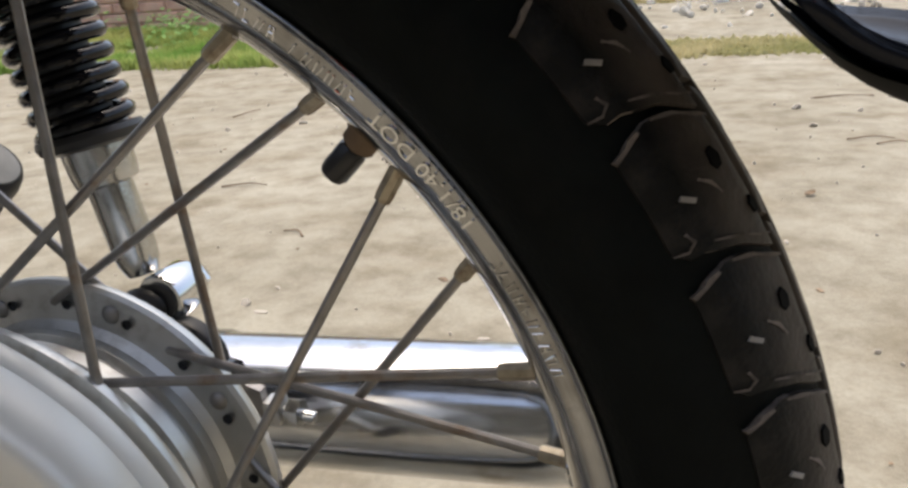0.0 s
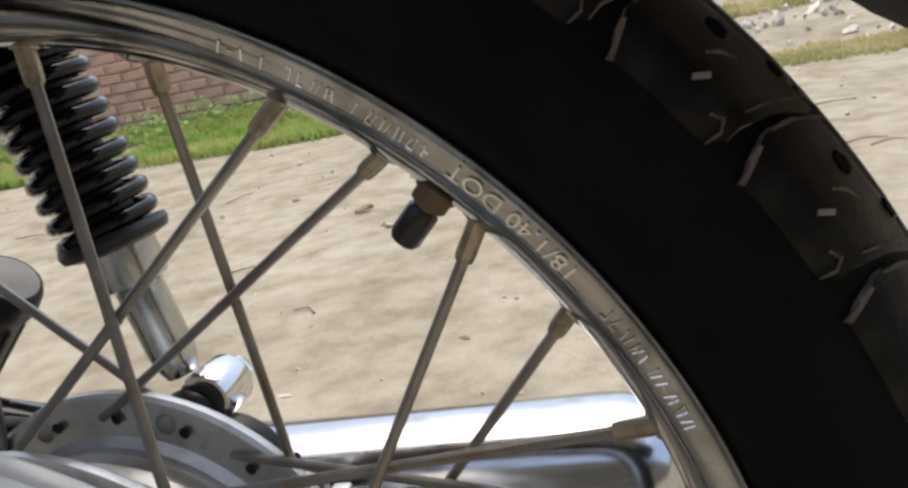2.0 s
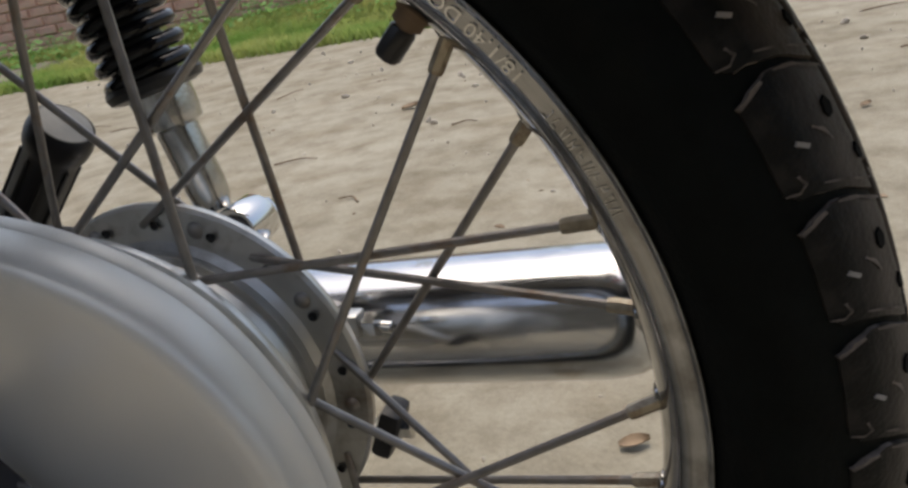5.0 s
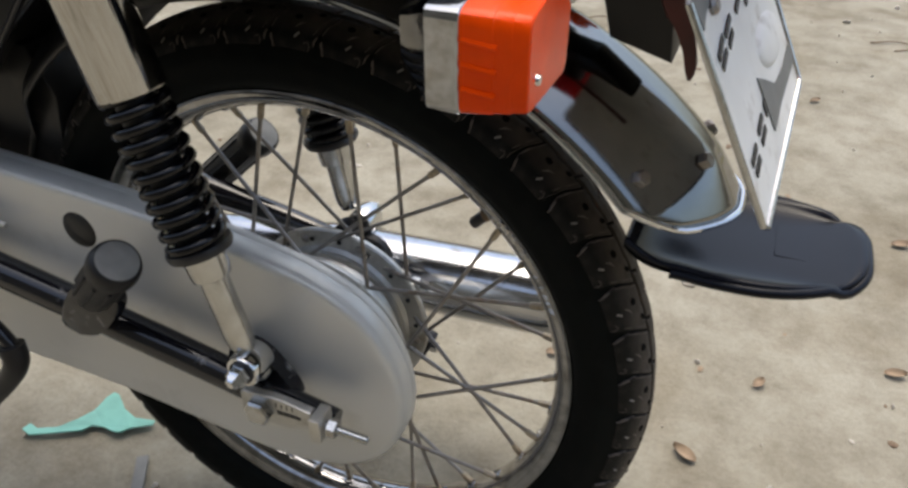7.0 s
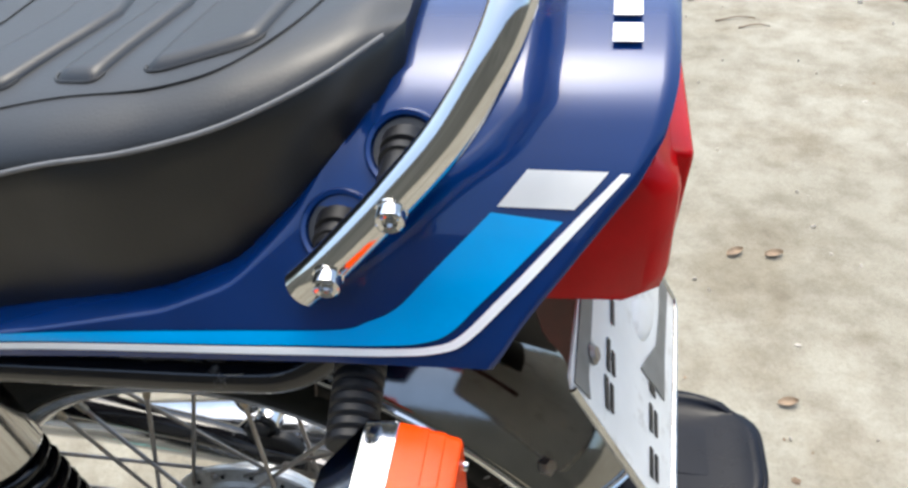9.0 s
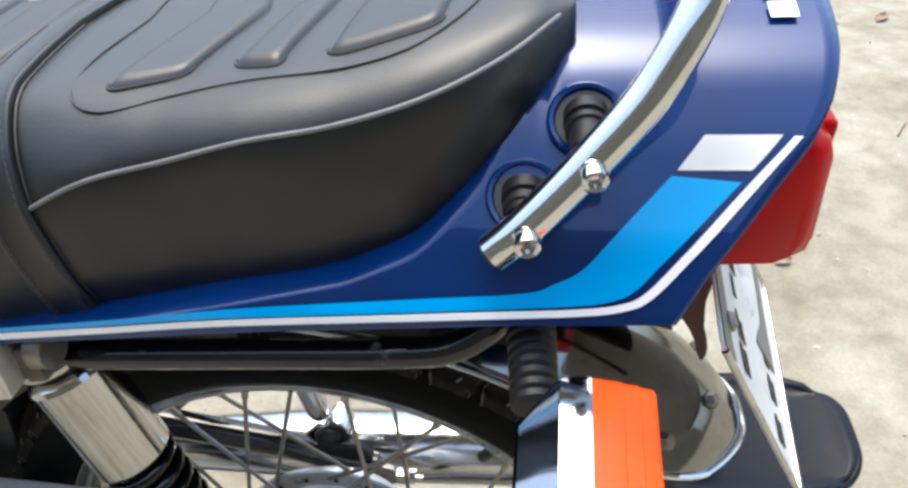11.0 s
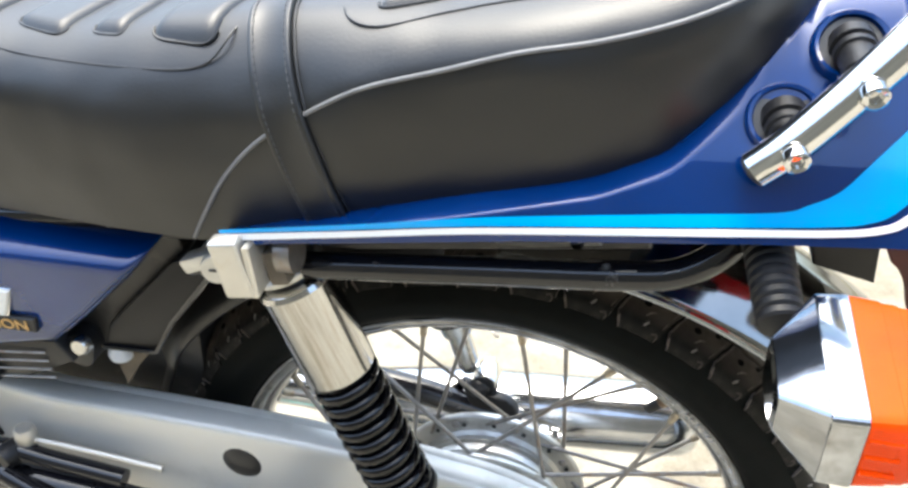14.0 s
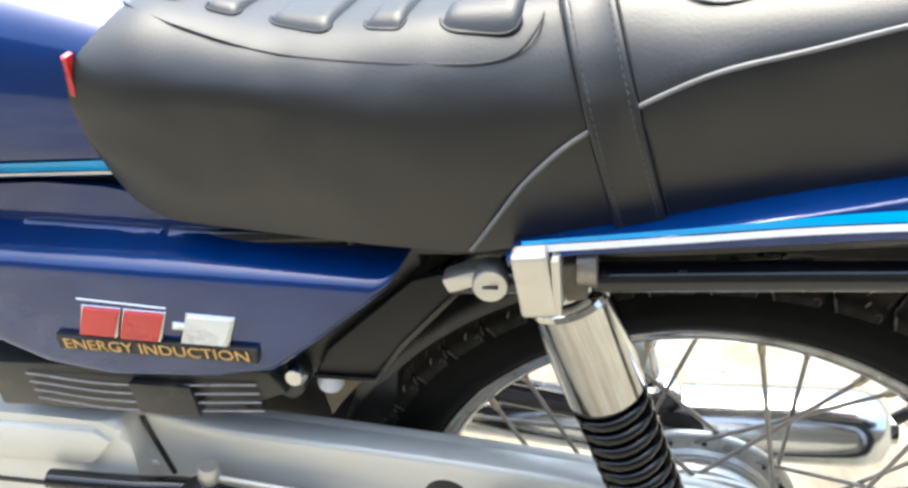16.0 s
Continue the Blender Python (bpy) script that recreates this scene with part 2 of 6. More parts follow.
def blade_material(name, green, straw, scale):
    """Thin leaves that let some light through, green and straw-coloured in patches."""
    m = bpy.data.materials.new(name)
    m.use_nodes = True
    nt = m.node_tree
    nt.nodes.remove(nt.nodes["Principled BSDF"])
    tc = nt.nodes.new("ShaderNodeTexCoord")
    n = nt.nodes.new("ShaderNodeTexNoise")
    n.inputs["Scale"].default_value, n.inputs["Detail"].default_value = scale, 5
    nt.links.new(tc.outputs["Object"], n.inputs["Vector"])
    ramp = nt.nodes.new("ShaderNodeValToRGB")
    ramp.color_ramp.elements[0].position, ramp.color_ramp.elements[1].position = 0.36, 0.64
    ramp.color_ramp.elements[0].color, ramp.color_ramp.elements[1].color = (*green, 1), (*straw, 1)
    nt.links.new(n.outputs["Fac"], ramp.inputs["Fac"])
    flat, thin, mix = nt.nodes.new("ShaderNodeBsdfDiffuse"), nt.nodes.new("ShaderNodeBsdfTranslucent"), nt.nodes.new("ShaderNodeMixShader")
    mix.inputs[0].default_value = 0.45
    for k, node in ((1, flat), (2, thin)):
        nt.links.new(ramp.outputs["Color"], node.inputs["Color"])
        nt.links.new(node.outputs[0], mix.inputs[k])
    nt.links.new(mix.outputs[0], nt.nodes["Material Output"].inputs["Surface"])
    return m


M_GRASS = blade_material("grass_blades", (0.20, 0.34, 0.08), (0.44, 0.46, 0.17), 1.3)
M_WEED = blade_material("weed_leaves", (0.16, 0.36, 0.10), (0.34, 0.50, 0.20), 2.5)
M_DRY = blade_material("dry_grass_blades", (0.32, 0.32, 0.14), (0.52, 0.46, 0.26), 2.0)
M_STONE = material("pale_pebble", (0.42, 0.38, 0.32), 0.9, 0.0, 0.25, 40, bump=0.2)
M_TWIG = material("dry_twig", (0.16, 0.11, 0.07), 0.9, 0.0, 0.3, 60)
M_RUBBLE = material("pale_rubble", (0.56, 0.53, 0.47), 0.9, 0.0, 0.25, 12, bump=0.3, bump_scale=60, dirt=(0.40, 0.35, 0.28), dirt_amount=0.4, dirt_scale=6)
M_LEAF = material("dry_leaf", (0.25, 0.18, 0.115), 0.8, 0.0, 0.3, 60)
M_CLOTH = material("turquoise_plastic", (0.2, 0.48, 0.4), 0.6, 0.0, 0.12, 30, bump=0.1)


def crown_dust(m, colour, r0, r1):
    """Road dust on the part of a wheel's tread that meets the ground: beyond the radius r0 from the spindle."""
    nt = m.node_tree
    b = nt.nodes["Principled BSDF"]
    was = b.inputs["Base Color"].links[0].from_socket
    tc = nt.nodes.new("ShaderNodeTexCoord")
    flat = nt.nodes.new("ShaderNodeVectorMath")
    flat.operation = "MULTIPLY"
    flat.inputs[1].default_value = (1, 0, 1)
    nt.links.new(tc.outputs["Object"], flat.inputs[0])
    far = nt.nodes.new("ShaderNodeVectorMath")
    far.operation = "LENGTH"
    nt.links.new(flat.outputs[0], far.inputs[0])
    mr = nt.nodes.new("ShaderNodeMapRange")
    mr.inputs["From Min"].default_value, mr.inputs["From Max"].default_value = r0, r1
    nt.links.new(far.outputs["Value"], mr.inputs["Value"])
    n = nt.nodes.new("ShaderNodeTexNoise")
    n.inputs["Scale"].default_value, n.inputs["Detail"].default_value = 70, 6
    nt.links.new(tc.outputs["Object"], n.inputs["Vector"])
    mul = nt.nodes.new("ShaderNodeMath")
    mul.operation = "MULTIPLY"
    nt.links.new(mr.outputs["Result"], mul.inputs[0])
    nt.links.new(n.outputs["Fac"], mul.inputs[1])
    mix = nt.nodes.new("ShaderNodeMix")
    mix.data_type = "RGBA"
    mix.inputs["B"].default_value = (*colour, 1)
    nt.links.new(mul.outputs[0], mix.inputs["Factor"])
    nt.links.new(was, mix.inputs["A"])
    nt.links.new(mix.outputs["Result"], b.inputs["Base Color"])


crown_dust(M_TREAD, (0.14, 0.116, 0.096), 0.289, 0.298)


# ---- mesh helpers ----
def part(name, mesh, mat, parent, label="", smooth=True):
    """Links a mesh (or a bmesh) as one object under a thing or a part."""
    if isinstance(mesh, bmesh.types.BMesh):
        me = bpy.data.meshes.new(name)
        bmesh.ops.recalc_face_normals(mesh, faces=mesh.faces)
        mesh.to_mesh(me)
        mesh.free()
        mesh = me
    if mat and not mesh.materials:
        mesh.materials.append(mat)
    if smooth:
        mesh.shade_smooth()
        mesh.set_sharp_from_angle(angle=radians(smooth if smooth > 1 else 38))
    ob = new(name, mesh)
    ob.parent = parent
    return tagged(ob, label) if label else ob


def grid_mesh(rows, close_u=False, close_v=False, cap=False):
    """A bmesh from rows of points."""
    bm = bmesh.new()
    vs = [[bm.verts.new(p) for p in row] for row in rows]
    nu, nv = len(vs), len(vs[0])
    for i in range(nu if close_u else nu - 1):
        for j in range(nv if close_v else nv - 1):
            a, b, c, d = vs[i][j], vs[(i + 1) % nu][j], vs[(i + 1) % nu][(j + 1) % nv], vs[i][(j + 1) % nv]
            bm.faces.new((a, b, c, d))
    if cap:
        bm.faces.new(vs[0])
        bm.faces.new(list(reversed(vs[-1])))
    return bm


def join(bm, other):
    """Adds the bmesh other to bm."""
    me = bpy.data.meshes.new("join")
    other.to_mesh(me)
    other.free()
    bm.from_mesh(me)
    bpy.data.meshes.remove(me)
    return bm


def lathe(profile, centre=(0, 0, 0), n=64, axis=(0, 1, 0), close=False):
    """Turns a profile of (radius, along) round an axis."""
    q = Vector((0, 0, 1)).rotation_difference(Vector(axis))
    rows = []
    for k in range(n):
        a = 2 * math.pi * k / n
        rows.append([Vector(centre) + q @ Vector((r * math.cos(a), r * math.sin(a), h)) for r, h in profile])
    bm = grid_mesh(rows, close_u=True, close_v=close)
    bmesh.ops.remove_doubles(bm, verts=bm.verts, dist=1e-6)
    return bm


def rod(a, b, r, n=12, r2=None, bevel=0.15):
    """A round bar from a to b with chamfered ends."""
    a, b = Vector(a), Vector(b)
    h = (b - a).length
    r2 = r if r2 is None else r2
    c = min(r, r2) * bevel
    return lathe([(0, 0), (r - c, 0), (r, c), (r2, h - c), (r2 - c, h), (0, h)], a, n, b - a)


def spline(points, steps=8):
    """A smooth line (Catmull-Rom) through points."""
    p = [Vector(v) for v in points]
    p = [2 * p[0] - p[1]] + p + [2 * p[-1] - p[-2]]
    out = []
    for i in range(1, len(p) - 2):
        for s in range(steps):
            t = s / steps
            out.append(0.5 * (2 * p[i] + (p[i + 1] - p[i - 1]) * t + (2 * p[i - 1] - 5 * p[i] + 4 * p[i + 1] - p[i + 2]) * t * t + (3 * p[i] - p[i - 1] - 3 * p[i + 1] + p[i + 2]) * t ** 3))
    return out + [p[-2]]


def tube(points, r, n=12, steps=8, smooth=True):
    """A round tube along points."""
    line = spline(points, steps) if smooth else [Vector(v) for v in points]
    rows, side = [], None
    for i, p in enumerate(line):
        d = (line[min(i + 1, len(line) - 1)] - line[max(i - 1, 0)]).normalized()
        if side is None:
            side = d.orthogonal().normalized()
        side = (side - side.dot(d) * d).normalized()
        up = d.cross(side)
        rr = r(i / (len(line) - 1)) if callable(r) else r
        rows.append([p + rr * (math.cos(2 * math.pi * k / n) * side + math.sin(2 * math.pi * k / n) * up) for k in range(n)])
    return grid_mesh(rows, close_v=True, cap=True)


def block(size, centre=(0, 0, 0), bevel=0.002, seg=2, turn=None):
    """A box with rounded edges."""
    bm = bmesh.new()
    bmesh.ops.create_cube(bm, size=1)
    bmesh.ops.scale(bm, vec=size, verts=bm.verts)
    if bevel:
        bmesh.ops.bevel(bm, geom=bm.edges[:], offset=bevel, segments=seg, affect="EDGES", profile=0.6)
    m = Matrix.Translation(centre) @ (turn if turn else Matrix())
    bmesh.ops.transform(bm, matrix=m, verts=bm.verts)
    return bm


def slab(outline, y0, y1, bevel=0.002, seg=2, bulge=0.0):
    """A plate from an outline in x and z, between two y, with rounded rims."""
    bm = bmesh.new()
    near = [bm.verts.new((x, y0, z)) for x, z in outline]
    far = [bm.verts.new((x, y1, z)) for x, z in outline]
    f = bm.faces.new(near)
    bm.faces.new(list(reversed(far)))
    n = len(outline)
    for i in range(n):
        bm.faces.new((near[i], far[i], far[(i + 1) % n], near[(i + 1) % n]))
    if bevel:
        rim = [e for e in bm.edges if all(abs(v.co.y - y0) < 1e-7 for v in e.verts)]
        bmesh.ops.bevel(bm, geom=rim, offset=bevel, segments=seg, affect="EDGES", profile=0.5)
    return bm


def lerp(table, x):
    """Linear reading of a table of (x, value)."""
    return float(np.interp(x, [a for a, _ in table], [b for _, b in table]))


def smooth_outline(points, steps=6):
    """A closed smooth outline through points of (x, z)."""
    p = [Vector((x, z)) for x, z in points]
    n, out = len(p), []
    for i in range(n):
        a, b, c, d = p[i - 1], p[i], p[(i + 1) % n], p[(i + 2) % n]
        for s in range(steps):
            t = s / steps
            v = 0.5 * (2 * b + (c - a) * t + (2 * a - 5 * b + 4 * c - d) * t * t + (3 * b - a - 3 * c + d) * t ** 3)
            out.append((v.x, v.y))
    return out


def thing(name, label, category, place=(0, 0, 0)):
    ob = new(name)
    ob.location = place
    ob.empty_display_size = 0.05
    return tagged(ob, label, category)


# ---- ground and distance ----
def terrain(x, y):
    far = max(0.0, math.hypot(x, y) - 0.9)
    rise = -0.0035 + 0.012 * min(far, 1.5) * noise.noise((x * 1.3, y * 1.3, 0)) + 0.004 * noise.noise((x * 6, y * 6, 3)) * min(far, 1.0)
    return rise + 0.09 * max(0.0, min(1.0, (y - 4.3) / 0.9))


def steps_out(a, b, near, far):
    """Steps that widen away from the middle."""
    out, v, s = [0.0], 0.0, near
    while v < b:
        v += s
        s = min(s * 1.16, far)
        out.append(v)
    return sorted({round(-q, 4) for q in out if q <= -a} | {round(q, 4) for q in out})


xs, ys = steps_out(-140, 140, 0.06, 12), steps_out(-140, 140, 0.06, 12)
ground = part("ground", grid_mesh([[(x, y, terrain(x, y)) for y in ys] for x in xs]), M_GROUND, None)
tagged(ground, "pale sandy trodden earth with small stones", "ground", kind="structure")


def brick_wall():
    """A low brick wall along the verge, each nearest brick a piece of its own."""
    x0, x1, y, high = -9.0, -1.3, 5.6, 1.5
    wall = part("wall_north", block((x1 - x0, 0.22, high), ((x0 + x1) / 2, y + 0.12, high / 2), 0), M_MORTAR, None, smooth=False)
    tagged(wall, "weathered red brick boundary wall behind the grass", "wall", kind="structure")
    mesh = bpy.data.meshes.new("brick")
    b = block((0.235, 0.11, 0.07), (0, 0, 0), 0.006, 1)
    b.to_mesh(mesh)
    b.free()
    mesh.materials.append(M_BRICK)
    rest = bmesh.new()
    count = 0
    for row in range(18):
        for k in range(31):
            x = x0 + 0.13 + k * 0.25 + (0.125 if row % 2 else 0)
            if x > x1 - 0.1:
                continue
            m = pose(x, y + 0.045 + random.uniform(-0.006, 0.004), 0.05 + row * 0.082, random.uniform(-1, 1), random.uniform(-1, 1), random.uniform(-1, 1))
            if row < 11 and x > -7.9:
                ob = new("brick", mesh)
                ob.matrix_world = m
                ob.parent = wall
                count += 1
            else:
                bm = block((0.235, 0.11, 0.07), (0, 0, 0), 0, 1)
                bmesh.ops.transform(bm, matrix=m, verts=bm.verts)
                join(rest, bm)
    tagged(part("brickwork", rest, M_BRICK, wall, smooth=False), kind="stuff")


brick_wall()


def grass_strip(name, label, rows, seed, mat):
    """Tufts of blades inside boxes of (x0, x1, y0, y1, count, height)."""
    rng = random.Random(seed)
    verts, faces = [], []
    for x0, x1, y0, y1, count, tall in rows:
        for _ in range(count):
            cx, cy = rng.uniform(x0, x1), rng.uniform(y0, y1)
            if noise.noise((cx * 1.1, cy * 1.6, 7)) < -0.18:
                continue
            for _ in range(rng.randint(5, 9)):
                a, h = rng.uniform(0, 6.28), tall * rng.uniform(0.4, 1.1)
                px, py = cx + rng.gauss(0, 0.035), cy + rng.gauss(0, 0.035)
                lean, w = rng.uniform(0.2, 0.9) * h, rng.uniform(0.005, 0.011)
                z = terrain(px, py) - 0.004
                dx, dy = math.cos(a), math.sin(a)
                i = len(verts)
                verts += [(px - dy * w, py + dx * w, z), (px + dy * w, py - dx * w, z), (px + dx * lean * 0.4 + dy * w * 0.8, py + dy * lean * 0.4 - dx * w * 0.8, z + h * 0.65), (px + dx * lean * 0.4 - dy * w * 0.8, py + dy * lean * 0.4 + dx * w * 0.8, z + h * 0.65), (px + dx * lean, py + dy * lean, z + h)]
                faces += [(i, i + 1, i + 2, i + 3), (i + 3, i + 2, i + 4)]
    me = bpy.data.meshes.new(name)
    me.from_pydata(verts, [], faces)
    me.materials.append(mat)
    ob = new(name, me)
    return tagged(ob, label, "grass", kind="stuff")


grass_strip("grass_verge", "uneven short green grass verge before the wall", [(-8, -1.0, 3.95, 5.5, 7600, 0.085)], 3, M_GRASS)
grass_strip("dry_grass", "low olive patches of dry grass at the edge of the sand", [(-0.6, 4.5, 3.75, 4.35, 2600, 0.028), (-0.6, 5.0, 6.2, 7.6, 1500, 0.10)], 5, M_DRY)


def weeds():
    """Broad-leaved weeds at the foot of the wall."""
    rng = random.Random(8)
    verts, faces = [], []
    for _ in range(260):
        cx, cy = rng.uniform(-6.5, -1.2), rng.uniform(4.55, 5.4)
        if noise.noise((cx * 1.4, cy * 2.0, 3)) < -0.05:
            continue
        for _ in range(rng.randint(10, 18)):
            a, l, up = rng.uniform(0, 6.28), rng.uniform(0.03, 0.06), rng.uniform(0.02, 0.20)
            px, py = cx + rng.gauss(0, 0.06), cy + rng.gauss(0, 0.06)
            d = Vector((math.cos(a), math.sin(a), rng.uniform(-0.3, 0.6))).normalized()
            w = d.cross(Vector((0, 0, 1))).normalized() * l * rng.uniform(0.28, 0.42)
            p = Vector((px, py, terrain(px, py) + up))
            i = len(verts)
            verts += [p, p + d * l * 0.45 + w, p + d * l, p + d * l * 0.45 - w]
            faces.append((i, i + 1, i + 2, i + 3))
    me = bpy.data.meshes.new("weeds")
    me.from_pydata(verts, [], faces)
    me.materials.append(M_WEED)
    return tagged(new("weeds", me), "leafy green weeds along the foot of the wall", "weeds", kind="stuff")


weeds()


def rubble():
    """Broken pale stones and lumps on the rough ground past the sand."""
    rng = random.Random(17)
    bm = bmesh.new()
    for k in range(230):
        x, y = rng.uniform(-0.6, 3.6), rng.uniform(4.35, 6.6)
        r = rng.uniform(0.012, 0.035) if rng.random() < 0.8 else rng.uniform(0.04, 0.075)
        m = Matrix.Translation((x, y, terrain(x, y) + r * 0.15)) @ Euler((rng.random() * 6, rng.random() * 6, rng.random() * 6)).to_matrix().to_4x4() @ Matrix.Diagonal((r, r * rng.uniform(0.6, 1), r * rng.uniform(0.4, 0.7), 1))
        made = bmesh.ops.create_icosphere(bm, subdivisions=1, radius=1, matrix=m)
        for v in made["verts"]:
            v.co += Vector((rng.uniform(-1, 1), rng.uniform(-1, 1), rng.uniform(-1, 1))) * r * 0.18
    tagged(part("rubble", bm, M_RUBBLE, None, smooth=False), "pale broken stones on rough ground", "rubble", kind="stuff")


rubble()
post = part("post", tube([(0.38, 6.0, 0.05), (0.38, 6.0, 0.5), (0.385, 6.0, 1.1)], 0.055, 14, 3), M_PLATE, None)
tagged(post, "pale painted post standing on the rough ground", "post")


def pebbles():
    """Small stones scattered over the sand."""
    rng = random.Random(11)
    bm = bmesh.new()
    for _ in range(900):
        x, y = rng.uniform(-3.5, 3.0), rng.uniform(-0.8, 4.6)
        r = rng.uniform(0.002, 0.007) if rng.random() < 0.85 else rng.uniform(0.008, 0.02)
        m = Matrix.Translation((x, y, terrain(x, y) + r * 0.2)) @ Euler((rng.random() * 6, rng.random() * 6, rng.random() * 6)).to_matrix().to_4x4() @ Matrix.Diagonal((r, r * rng.uniform(0.6, 1), r * rng.uniform(0.4, 0.7), 1))
        bmesh.ops.create_icosphere(bm, subdivisions=1, radius=1, matrix=m)
    ob = part("pebbles", bm, M_STONE, None)
    tagged(ob, "small pale pebbles scattered over the sand", "pebbles", kind="stuff")


pebbles()


def twig(a, b, r=0.0025):
    mid = (Vector(a) + Vector(b)) / 2 + Vector((0.006, 0.01, 0.004))
    ob = part("twig", tube([a, mid, b], lambda t: r * (1 - 0.5 * t), 6, 5), M_TWIG, None)
    return tagged(ob, "thin dry brown twig lying on the sand", "twig", "twigs on the sand")


for x, y, a, l in ((-0.9, 1.5, 10, 0.12), (-0.5, 1.15, 150, 0.07), (-0.2, 1.9, 40, 0.1), (-1.4, 2.4, 80, 0.16), (0.6, 2.6, 15, 0.2), (0.15, 0.75, 120, 0.05), (1.0, 1.4, 60, 0.08), (0.9, 0.6, 20, 0.06), (-0.62, 0.1, 70, 0.07), (-0.262, -0.10, 75, 0.07), (0.68, 1.95, 8, 0.09), (0.62, 2.0, 15, 0.12), (-2.31, 2.33, 5, 0.16), (-2.06, 2.23, 12, 0.12), (-0.48, 1.72, 10, 0.07)):
    dx, dy = l * math.cos(radians(a)), l * math.sin(radians(a))
    twig((x, y, terrain(x, y) + 0.002), (x + dx, y + dy, terrain(x + dx, y + dy) + 0.002))


def leaf(x, y, a, size):
    rows = []
    for i in range(7):
        t = i / 6
        w = size * 0.28 * math.sin(math.pi * (0.08 + 0.9 * t)) ** 0.8
        rows.append([(size * (t - 0.5), w * s, 0.004 + 0.25 * size * abs(s) ** 2 * (0.4 + 0.3 * t) + 0.0008 * k) for k in (0, 1) for s in ((-1, -0.5, 0, 0.5, 1) if not k else (1, 0.5, 0, -0.5, -1))])
    bm = grid_mesh(rows, close_v=True, cap=True)
    bmesh.ops.transform(bm, matrix=pose(x, y, terrain(x, y), 4, -3, a), verts=bm.verts)
    return tagged(part("fallen_leaf", bm, M_LEAF, None), "curled brown fallen leaf on the sand", "leaf", "leaves on the sand")


for x, y, a, s in ((0.34, 0.25, 150, 0.034), (0.56, 0.88, 30, 0.034), (0.63, 0.88, 15, 0.034), (0.60, 0.51, 10, 0.030), (0.14, 0.38, 20, 0.030), (0.42, 0.42, 60, 0.024), (0.48, 1.51, 40, 0.028), (1.2, 2.2, 50, 0.06), (-0.7, 2.0, 30, 0.06), (1.5, 3.4, 70, 0.07)):
    leaf(x, y, a, s)


def scrap():
    """The torn piece of turquoise plastic on the sand."""
    outline = [(-0.462, -0.026), (-0.460, -0.014), (-0.446, -0.017), (-0.422, -0.006), (-0.407, 0.013), (-0.400, 0.036), (-0.402, 0.062), (-0.398, 0.072), (-0.389, 0.071), (-0.362, 0.051), (-0.340, 0.044), (-0.312, 0.049), (-0.311, 0.042), (-0.333, 0.025), (-0.339, 0.014), (-0.348, 0.012), (-0.367, 0.016), (-0.383, 0.012), (-0.389, 0.000), (-0.415, -0.014), (-0.447, -0.030)]
    bm = bmesh.new()
    z = lambda x, y: 0.001 + 0.004 * noise.noise((x * 40, y * 40, 1)) + 0.003  # noqa: E731
    top = [bm.verts.new((x, y, z(x, y) + 0.002)) for x, y in outline]
    low = [bm.verts.new((x, y, z(x, y))) for x, y in outline]
    bm.faces.new(top)
    bm.faces.new(list(reversed(low)))
    for i in range(len(top)):
        j = (i + 1) % len(top)
        bm.faces.new((top[i], low[i], low[j], top[j]))
    ob = part("plastic_scrap", bm, M_CLOTH, None, smooth=False)
    return tagged(ob, "torn scrap of thin turquoise plastic on the sand", "scrap")


scrap()
strip_ = slab([(-0.045, 0.0), (-0.043, 0.014), (0.030, 0.010), (0.046, 0.012), (0.048, -0.002), (0.0, -0.003)], 0.0, 0.003, 0.0008, 1)
bmesh.ops.transform(strip_, matrix=pose(-0.262, -0.040, 0.001, 90, 0, -62), verts=strip_.verts)
tagged(part("plastic_strip", strip_, M_GREY, None, smooth=False), "dusty dark grey plastic strip on the sand", "strip")

# an unseen plain wall, added on the near side to darken reflections
south = part("unseen_wall", block((60, 0.25, 3.2), (0, -3.2, 1.58), 0.01, 1), M_PLASTER, None, smooth=False)
tagged(south, "unseen plain grey plaster wall added to darken reflections", "wall", kind="structure")

# ---- the motorcycle ----
bike = thing("motorcycle", "dark blue and chrome motorcycle with black seat, standing on sand", "motorcycle")
AXLE = Vector((0, 0, 0.30))
PHASE = 40.9


# wheel ----
def section(s):
    """Tyre surface at the distance s from the crown along the near side: radius, y and outward direction."""
    table = [(0.0, 0.3000, 0.0), (0.012, 0.2988, -0.012), (0.022, 0.2940, -0.0215), (0.031, 0.2862, -0.0293), (0.040, 0.2745, -0.0345), (0.050, 0.265, -0.0372), (0.062, 0.252, -0.0335), (0.070, 0.2445, -0.0285), (0.078, 0.2388, -0.0205)]
    d = [t[0] for t in table]
    at = lambda q: Vector((float(np.interp(q, d, [t[1] for t in table])), float(np.interp(q, d, [t[2] for t in table]))))  # noqa: E731
    p = at(s)
    t = at(min(s + 0.004, 0.078)) - at(max(s - 0.004, 0.0))
    n = Vector((-t.y, t.x)).normalized()
    return p, n if n.x > 0 or n.y < 0 else -n


